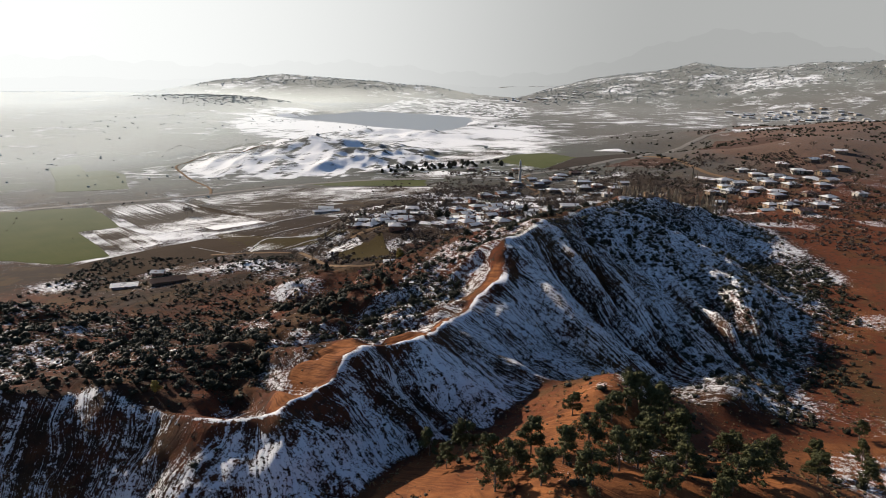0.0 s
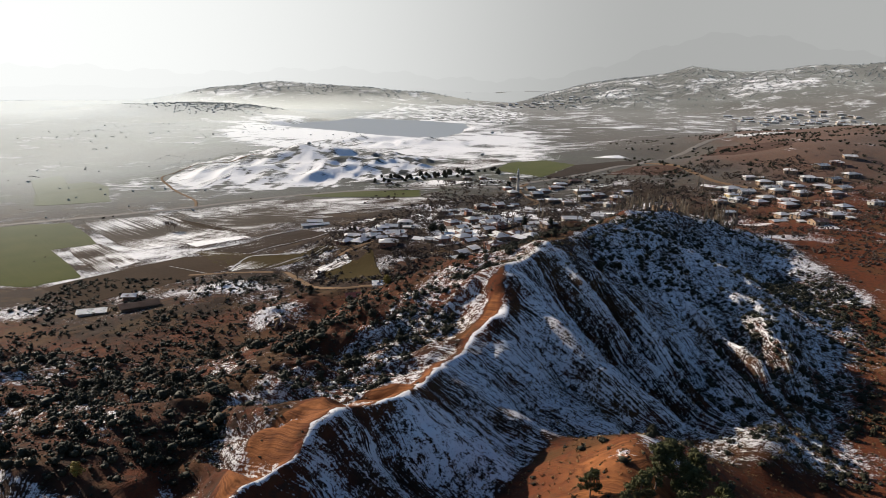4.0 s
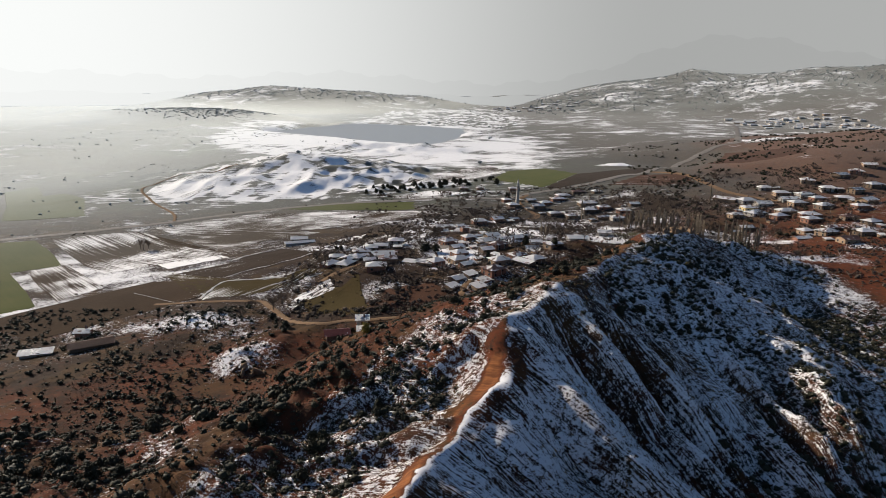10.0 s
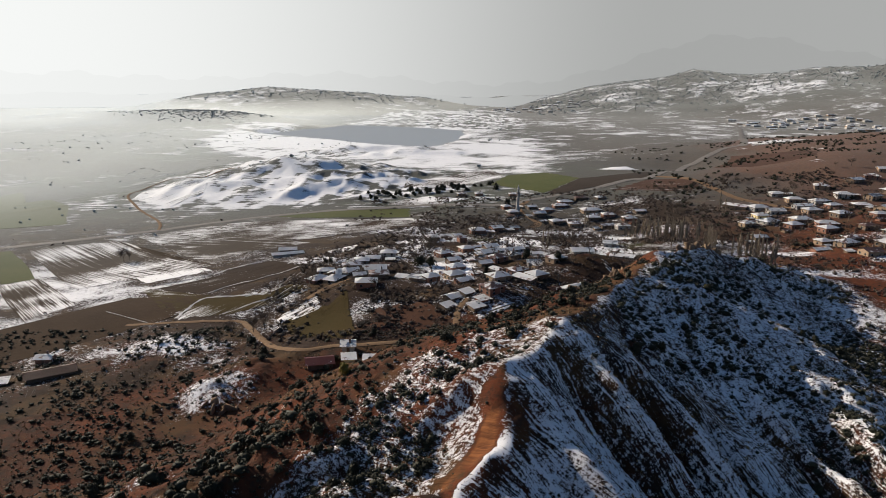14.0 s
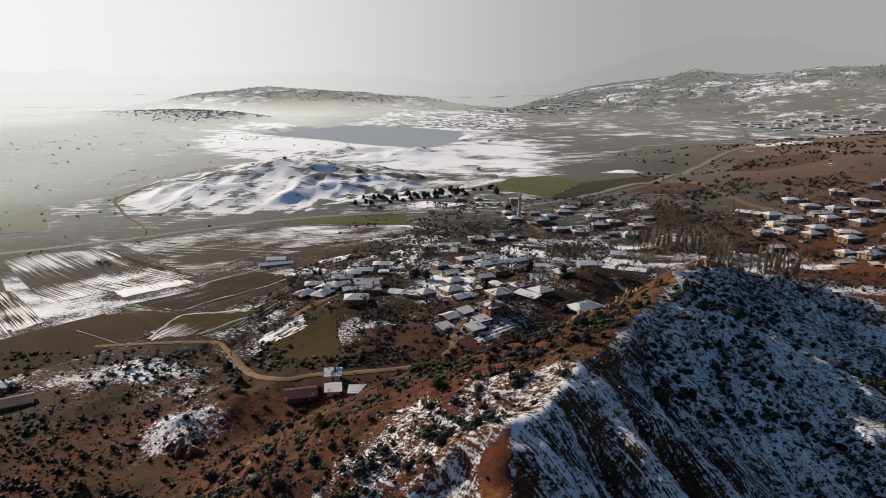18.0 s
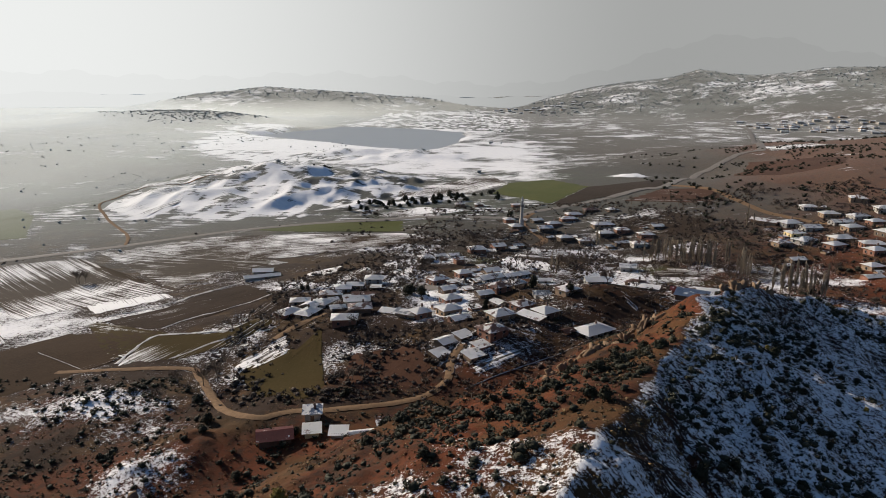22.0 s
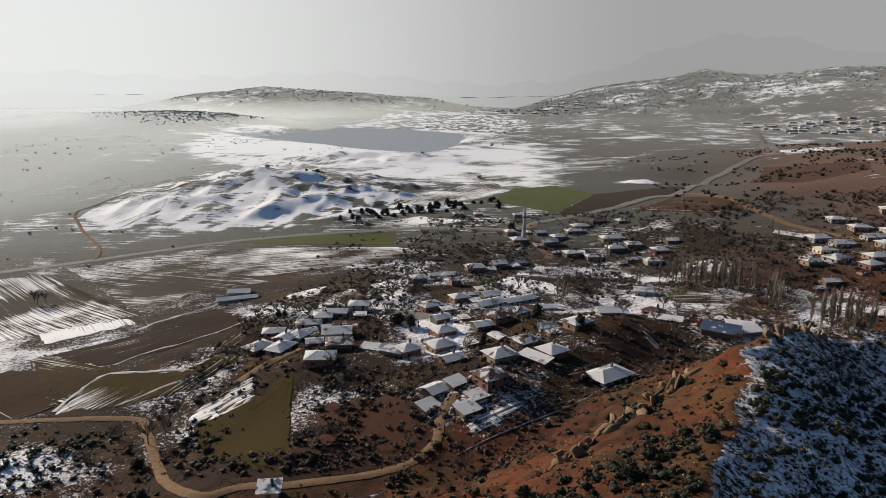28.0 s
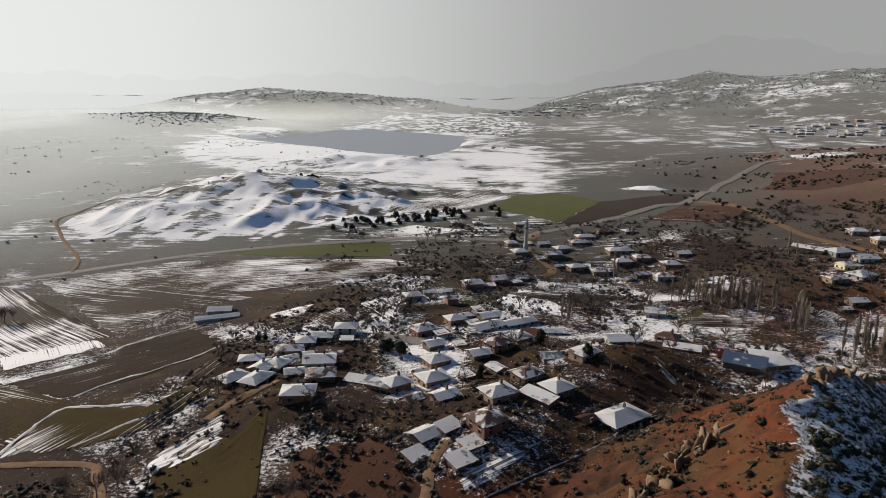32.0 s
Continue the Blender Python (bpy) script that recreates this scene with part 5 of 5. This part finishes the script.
def poplar_parts(seed, h=15.0):
    rng = np.random.default_rng(seed)
    wood = [tube((0, 0, -.6), (0, 0, h * .55), .24, .15, 5), tube((0, 0, h * .55), (.1, 0, h), .15, .05, 5)]
    twigs = []
    for k in range(60):
        t = rng.uniform(.10, .93)
        a = rng.uniform(0, 6.283)
        p = np.array([0, 0, h * t])
        ln = h * .24 * (1.1 - t) * rng.uniform(.6, 1.2) + .6
        q = p + np.array([math.cos(a) * .22, math.sin(a) * .22, 1]) * ln
        twigs.append(tube(p, q, .09, .04, 3))
        for j in range(4):
            s = p + (q - p) * rng.uniform(.3, .95)
            e = s + np.array([rng.normal() * .16, rng.normal() * .16, 1]) * ln * rng.uniform(.3, .6)
            twigs.append(tube(s, e, .07, .03, 3))
    return quick_mesh("trunk", *gather(wood), M_POPLAR, True), quick_mesh("spray", *gather(twigs), M_POPLAR)


BUSH = [(stem_mesh(.8, .09), bush_mesh(k, 1.0, .55 + .09 * k)) for k in range(5)]
GOLD = (stem_mesh(.8, .09), bush_mesh(9, 1.0, .9, M_YELLOW))
PINE = [pine_parts(20 + k) for k in range(4)]
BARE = [bare_parts(40 + k, 5.0, .6 + .12 * k) for k in range(5)]
POPLAR = [poplar_parts(60 + k) for k in range(4)]


def plant(name, kinds, x, y, size, label, category, group, tall=1.0, yaw=None):
    r = random.Random(int(x * 101 + y * 37))
    trunk, crown = kinds[r.randrange(len(kinds))]
    z = float(lay(x, y))
    ob = thing(name, x, y, z, 0, label, category, group)
    ob.matrix_world = Matrix.LocRotScale((x, y, z), Euler((0, 0, r.uniform(0, 6.28))), (size, size, size * tall))
    part("trunk", trunk, ob)
    part("spray" if crown.name.startswith("spray") else "crown", crown, ob)
    return ob


# pines on the near red hill
for x, y, s in [(-11, 120, .75), (-4, 117, 1.0), (1, 108, .9), (8, 110, 1.0), (17, 129, .7), (21, 118, .75), (2, 97, .9), (9, 95, .85), (16, 92, .95), (28, 131, 1.1), (33, 131, 1.1), (28, 113, 1.05), (36, 124, 1.1),
                (33, 103, .95), (39, 99, .9), (43, 103, .9), (38, 141, 1.0), (24, 124, .9), (30, 121, 1.0), (13, 103, .9), (22, 102, 1.0), (44, 117, .9), (49, 126, .8), (58, 112, .8), (71, 140, .9), (79, 134, .9), (5, 102, .9), (-7, 112, .7), (18, 110, .9), (26, 107, 1.0), (34, 113, 1.0), (40, 131, 1.0), (47, 108, .9), (36, 94, .9), (27, 95, .9), (53, 118, .8), (66, 128, .8), (84, 146, .8), (90, 160, .7), (32, 138, 1.0)]:
    plant("pine_tree", PINE, x, y, s * 1.0, "dark green pine with a ragged spreading crown on red earth", "pine tree", "pines on the red hill")

# poplars by the stream
for k, (x, y) in enumerate([(79.6, 527), (83.7, 528.3), (87.6, 526.1), (91.6, 523.9), (93.4, 519.2), (96.4, 515.9), (98.3, 512.5), (101.3, 510.4), (103.2, 507.1), (105.2, 506.2), (107.1, 504.1), (110.3, 507), (118.6, 512.4), (114.5, 478), (116.5, 479.4), (120.9, 487.1),
                            (25.6, 488), (59.6, 579.7), (158.8, 598.5), (89.5, 521.3), (99.5, 517.5), (104.4, 512.1), (108.3, 509.1), (85.8, 533.3), (115.3, 473.5), (118.7, 482), (95.6, 523.1), (102.4, 515.4)]):
    plant("poplar", POPLAR, x + 1.6 + .9 * math.cos(k * 7), y - 2.5 + 1.5 * math.sin(k * 3), .62 + .3 * ((k * 29) % 10) / 10, "bare poplar with pale upright twigs", "poplar", "row of bare poplars")
    plant("poplar", POPLAR, x + .7 * math.sin(k * 9), y + .9 * math.cos(k * 5), .80 + .28 * ((k * 37) % 10) / 10, "tall bare poplar with pale upright twigs", "poplar", "row of bare poplars")
for k, (x, y) in enumerate([(119.9, 447.6), (124, 447), (127.1, 448.5), (128.1, 444.4), (128.1, 438.2), (129.1, 437.3), (130.1, 435.4), (133.3, 438.9), (125, 441.9), (131.2, 443.8), (135.3, 435.1), (126, 434.8), (138.4, 438.7), (121.9, 443.6)]):
    plant("poplar", POPLAR, x, y, .9 + .25 * ((k * 53) % 10) / 10, "tall bare poplar standing in a pale thicket", "poplar", "clump of bare poplars")

# dark conifers among the houses, on the snowy knoll and on the snow hill's crest
for x, y, s, t in [(14.6, 450, 2.6, 1.5), (-6.4, 418.8, 1.6, 2.6), (-42.7, 447.6, 4.0, .95), (-36.5, 443, 3.0, 1.0), (28.9, 424.9, 2.4, 1.4), (-99.5, 465.2, 1.3, 1.9), (-96.5, 465.6, 1.2, 1.8), (5, 655.3, 3, 1.5)]:
    plant("conifer", BUSH, x, y, s, "dark evergreen tree among village gardens", "conifer", "village evergreens", t)
for k in range(46):
    r = random.Random(k)
    x = r.uniform(-128, 0)
    y = 700 + .28 * (x + 128) + r.uniform(-9, 22) + (r.uniform(0, 20) if x > -60 else 0)
    plant("conifer", BUSH, x, y, r.uniform(1.6, 3.2), "dark round-topped conifer on a snowy bank", "conifer", "conifers behind the road", r.uniform(1.0, 1.5))
for k in range(30):
    r = random.Random(k + 99)
    t = r.random()
    plant("conifer", BUSH, -290 + 90 * t + r.uniform(-4, 4), 950 - 14 * t + r.uniform(-6, 6), r.uniform(1.3, 2.2), "small dark conifer along a snowy hill crest", "conifer", "conifers on the snow hill")

for x, y, s in ((-249.6, 513.9, 1.7), (-252.8, 516, 1.4), (-247.8, 517.5, 1.2)):
    plant("bare_tree", BARE, x, y, s, "lone leafless brown tree in the snowy field", "tree", "field trees", 1.2)

# where nothing grows: houses, roads, ploughland
BUILT = [(o.location.x, o.location.y) for o in scene.objects if o.type == "EMPTY" and o.name.split(".")[0] in ("house", "barn", "outhouse")]
BX = np.array(BUILT)


def free(x, y, gap=7.0):
    return np.min(np.hypot(BX[:, 0] - x, BX[:, 1] - y)) > gap


# bare orchard and garden trees through the village
rng = np.random.default_rng(5)
count = 0
while count < 200:
    x, y = rng.uniform(-115, 150), rng.uniform(340, 690)
    if y > 560 and rng.random() < .45:
        continue
    if not free(x, y, 6.0) or (x < -60 and y > 490) or (y < 375 and x > 5) or inside(np.array([x]), np.array([y]), [(-97, 368), (-72, 396), (-58, 392), (-57, 348), (-76, 344)])[0]:
        continue
    if ridge(np.array([x]), np.array([y]), MAIN)[0][0] > 12:
        continue
    plant("bare_tree", BARE, x, y, rng.uniform(.9, 1.6), "leafless brown garden tree in the village", "tree", "bare village trees", rng.uniform(.8, 1.15))
    count += 1

count = 0
while count < 92:
    x, y = rng.uniform(128, 330), rng.uniform(430, 700)
    if free(x, y, 6.0):
        plant("bare_tree", BARE, x, y, rng.uniform(.9, 1.6), "leafless brown tree among the upper village houses", "tree", "bare village trees", rng.uniform(.8, 1.2))
        count += 1


def scatter(name, n, place, meshes, label, category, size, seed, tall=(.8, 1.2), sink=.1):
    """Many plants of one sort as one object: place(x, y) gives how likely one stands there."""
    rng = np.random.default_rng(seed)
    xa, xb, ya, yb = place.area
    X, Y = rng.uniform(xa, xb, n * 6), rng.uniform(ya, yb, n * 6)
    keep = rng.random(n * 6) < place.where(X, Y)
    X, Y = X[keep][:n], Y[keep][:n]
    Z = lay(X, Y)
    pieces = []
    for x, y, z in zip(X, Y, Z):
        v, f = meshes[rng.integers(len(meshes))]
        a, s = rng.uniform(0, 6.283), size[0] + (size[1] - size[0]) * rng.random() ** 1.9
        c, sn = math.cos(a) * s, math.sin(a) * s
        pieces.append((np.stack([v[:, 0] * c - v[:, 1] * sn + x, v[:, 0] * sn + v[:, 1] * c + y, v[:, 2] * s * rng.uniform(*tall) + z - sink], -1), f))
    return pieces, name, label, category


class Place:
    def __init__(self, area, where):
        self.area, self.where = area, where


def low_bush(seed, clumps=7, per=7):
    rng = np.random.default_rng(seed)
    v0, f0 = ico()
    out = [(v0 * rng.uniform(.7, 1.15, (12, 1)) * np.array([.66, .66, .45]) + np.array([0, 0, .38]), f0)]
    for k in range(clumps):
        a = rng.uniform(0, 6.283)
        out.append(leaf_clump(rng, np.array([.55 * math.cos(a), .55 * math.sin(a), rng.uniform(.2, .8)]), .42, per))
    return gather(out)


LOW = [low_bush(k) for k in range(6)]


FAR = [low_bush(k + 50, 3, 4) for k in range(4)]


def tuft(seed):
    return leaf_clump(np.random.default_rng(seed), np.array([0, 0, .3]), .8, 9, .6)


TUFT = [tuft(k) for k in range(6)]


def on_face(x, y):
    a, d, side, s = main_ridge(x, y)
    return a, d, side < 0


def scrub_where(x, y):
    a, d, right = on_face(x, y)
    n = fbm(x / 20, y / 20, 3, 81)
    thick = sstep(.38, .62, n)
    p = np.where(right, (.05 + .48 * sstep(226, 270, y)) * (d > 2) + .45 * sstep(46, 64, d), .8 * ((d > 13) | ((d > 1.5) & (y > 218))))
    p = p * sstep(118, 95, d) * np.where(right, 1, 1) * np.where(y < 215, np.where(right & (d < 42), .06, 1), 1)
    p = np.where(~right & (x < -30) & (y < 372), .55 * thick + .08, p * (.25 + .9 * thick))
    bare = (~right) & (d < 13) & (y < 222) & (x > -60)
    p = np.where(bare, 0, p)
    warm = (x > 95) & (y < 420)
    p = np.where(warm & (d > 100), .10 * thick, p)
    p = np.where(~right & (y > 300) & (x > -60), p * .35, p)
    p = np.where(~right & (d < 42) & (y < 228) & (x > -60), p * 1.3, p)
    flat = (y > 345) & (x < 20) & ((x > -96) | (y > 366))
    p = p * (1 - .85 * blob(x, y, -95, 296, 18, 15))
    hill = ridge(x, y, NEAR)[0] - a > -1
    p = np.where(hill & (y < 165), .05, p)
    return np.where(flat | (line_dist(x, y, TRACK) < 4.5), 0, p)


# the bushes that the camera passes nearest stand as things of their own
rng = np.random.default_rng(77)
X, Y = rng.uniform(-115, 130, 9000), rng.uniform(85, 345, 9000)
keep = rng.random(9000) < scrub_where(X, Y)
X, Y = X[keep], Y[keep]
for x, y in zip(X[:300], Y[:300]):
    gold = rng.random() < .025
    plant("juniper_bush", [GOLD] if gold else BUSH, float(x), float(y), float(rng.uniform(.55, 1.7) * (1.25 if x < -35 else 1)), "yellowing round shrub on the slope" if gold else "dark evergreen juniper bush on the slope", "bush", "juniper bushes", float(rng.uniform(.8, 1.25)))

def hollow(x, y):
    """Brush along the track, round the meadow and between the gardens."""
    n = fbm(x / 9, y / 9, 3, 95)
    strip = .8 * blob(x, y, -88, 356, 6, 10) + blob(x, y, -54, 370, 6, 20) + .8 * blob(x, y, -38, 362, 14, 22) + .5 * blob(x, y, -72, 343, 16, 4) + .5 * blob(x, y, -22, 352, 8, 9)
    return np.clip(strip, 0, 1) * sstep(.36, .6, n) * (line_dist(x, y, TRACK) > 5)


groups = [
    (scatter("thicket", 1150, Place((-220, -45, 116, 240), lambda x, y: (.06 + .94 * sstep(.44, .58, fbm(x / 16, y / 16, 3, 93))) * np.where(ridge(x, y, MAIN)[1] > 22, .9, 0)), LOW, "thick dark juniper wood on the sunny slope", "woods", (.6, 2.8), 17), M_FOLIAGE),
    (scatter("scrub", 9500, Place((-230, 150, 85, 400), scrub_where), LOW, "dark juniper scrub dotted over the slopes", "scrub", (.3, 1.7), 7), M_FOLIAGE),
    (scatter("low_scrub", 13000, Place((-200, 140, 95, 385), lambda x, y: np.clip(scrub_where(x, y) * 1.2 + np.where((main_ridge(x, y)[1] > 6) & (main_ridge(x, y)[2] > 0) & (y < 300), .12, .02), 0, 1)), FAR, "small dark thorn bushes speckled over the slopes", "scrub", (.22, .7), 27), M_FOLIAGE),
    (scatter("tussocks", 20000, Place((-150, 150, 80, 400), lambda x, y: np.where((y > 350) & (x < 20), .1, .55) * sstep(.3, .6, fbm(x / 12, y / 12, 3, 83)) * np.where((main_ridge(x, y)[1] < 11) & (y < 225), .08, 1)), TUFT, "dry brown tussocks and low thorn on the slopes", "grass", (.25, .75), 8), M_DRY),
    (scatter("hollow_brush", 700, Place((-128, -14, 336, 402), hollow), TUFT + LOW, "dark leafless brush crowding the hollow below the village", "brush", (.6, 1.9), 19), M_BRUSH),
    (scatter("brushwood", 11000, Place((-115, 275, 335, 700), lambda x, y: (.06 + .94 * sstep(.42, .58, fbm(x / 26, y / 26, 3, 87))) * (ridge(x, y, MAIN)[0] < 12) * ~inside(x, y, [(-97, 368), (-72, 396), (-58, 392), (-57, 348), (-76, 344)])), TUFT + LOW, "brown leafless brushwood between the gardens", "brush", (.6, 1.7), 9), M_TWIG),
    (scatter("wooded_knoll", 650, Place((-1150, -420, 1330, 2000), lambda x, y: sstep(3, 14, height(x, y)) * (.25 + .75 * sstep(.4, .55, fbm(x / 60, y / 60, 3, 96)))), FAR, "woods on a low hill across the plain, paled as by haze", "woods", (1.6, 3.6), 28), M_WOODS),
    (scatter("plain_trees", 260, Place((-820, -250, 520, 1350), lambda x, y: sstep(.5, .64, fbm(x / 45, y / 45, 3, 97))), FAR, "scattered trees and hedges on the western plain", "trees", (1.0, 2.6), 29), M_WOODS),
    (scatter("far_trees", 9000, Place((-1500, 1900, 700, 3300), lambda x, y: np.clip(sstep(2250, 2500, y) * np.where(x > 100, .5, .4 * sstep(15, 35, height(x, y)) + .003) + .55 * sstep(6, 14, height(x, y)) * ((x < -350) & (y > 1300) & (y < 2100))  + .03 * sstep(.58, .7, fbm(x / 50, y / 50, 3, 89)) * (x < 100) * (x > -330), 0, 1) * (poly_dist(x, y, LAKE) > 25)), FAR, "distant woods and hedgerow trees, paled as by haze", "woods", (2.4, 5.5), 10), M_WOODS),
    (scatter("hillside_trees", 1300, Place((130, 560, 430, 1080), lambda x, y: np.clip(.8 * sstep(.45, .62, fbm(x / 40, y / 40, 3, 90)) * sstep(2, 14, height(x, y)) + 1.5 * blob(x, y, 255, 790, 40, 16), 0, 1)), LOW, "scattered dark trees over the red eastern hillside", "woods", (1.2, 2.8), 11), M_FOLIAGE),
    (scatter("hedgerow", 170, Place((-480, -90, 345, 720), lambda x, y: .2 * sstep(.56, .66, fbm(x / 18, y / 18, 2, 92))), LOW, "sparse hedge bushes along field edges", "hedge", (.6, 1.5), 12), M_TWIG),
]
for (pieces, name, label, category), mat in groups:
    tagged(new(name, quick_mesh(name, *gather(pieces), mat)), label, category, kind="stuff")


# weathered outcrops along the red end of the ridge
def boulder(seed):
    """A broken slab of rock that leans out of the slope."""
    rng = np.random.default_rng(seed)
    v, f = ico()
    v = v * rng.uniform(.55, 1.4, (12, 1)) * np.array([1.0, .5, 1.1])
    v[:, 0] += .45 * v[:, 2]
    return quick_mesh("boulder", v, f, M_STONE)


ROCK = [boulder(k) for k in range(5)]
for k, (x, y) in enumerate([(36, 338), (39, 340), (43, 341), (31, 328), (26, 319), (22, 315), (17, 310), (14, 309), (13, 307), (41, 340), (46, 346), (24, 317), (76, 366), (79, 369), (82, 370), (86, 372), (73, 362), (-84, 283), (-92, 286)]):
    r = random.Random(k)
    for j in range(5):
        px, py, s = x + r.uniform(-2.4, 2.4), y + r.uniform(-2.4, 2.4), r.uniform(.5, 1.9)
        ob = tagged(new("boulder", ROCK[r.randrange(5)]), "weathered tan sandstone boulder on the red slope", "rock", "boulders on the slope")
        ob.matrix_world = Matrix.LocRotScale((px, py, float(lay(px, py)) + .2 * s), Euler((r.uniform(-.3, .3), r.uniform(-.3, .3), r.uniform(0, 6))), (s * 1.2, s * .8, s * 1.25))
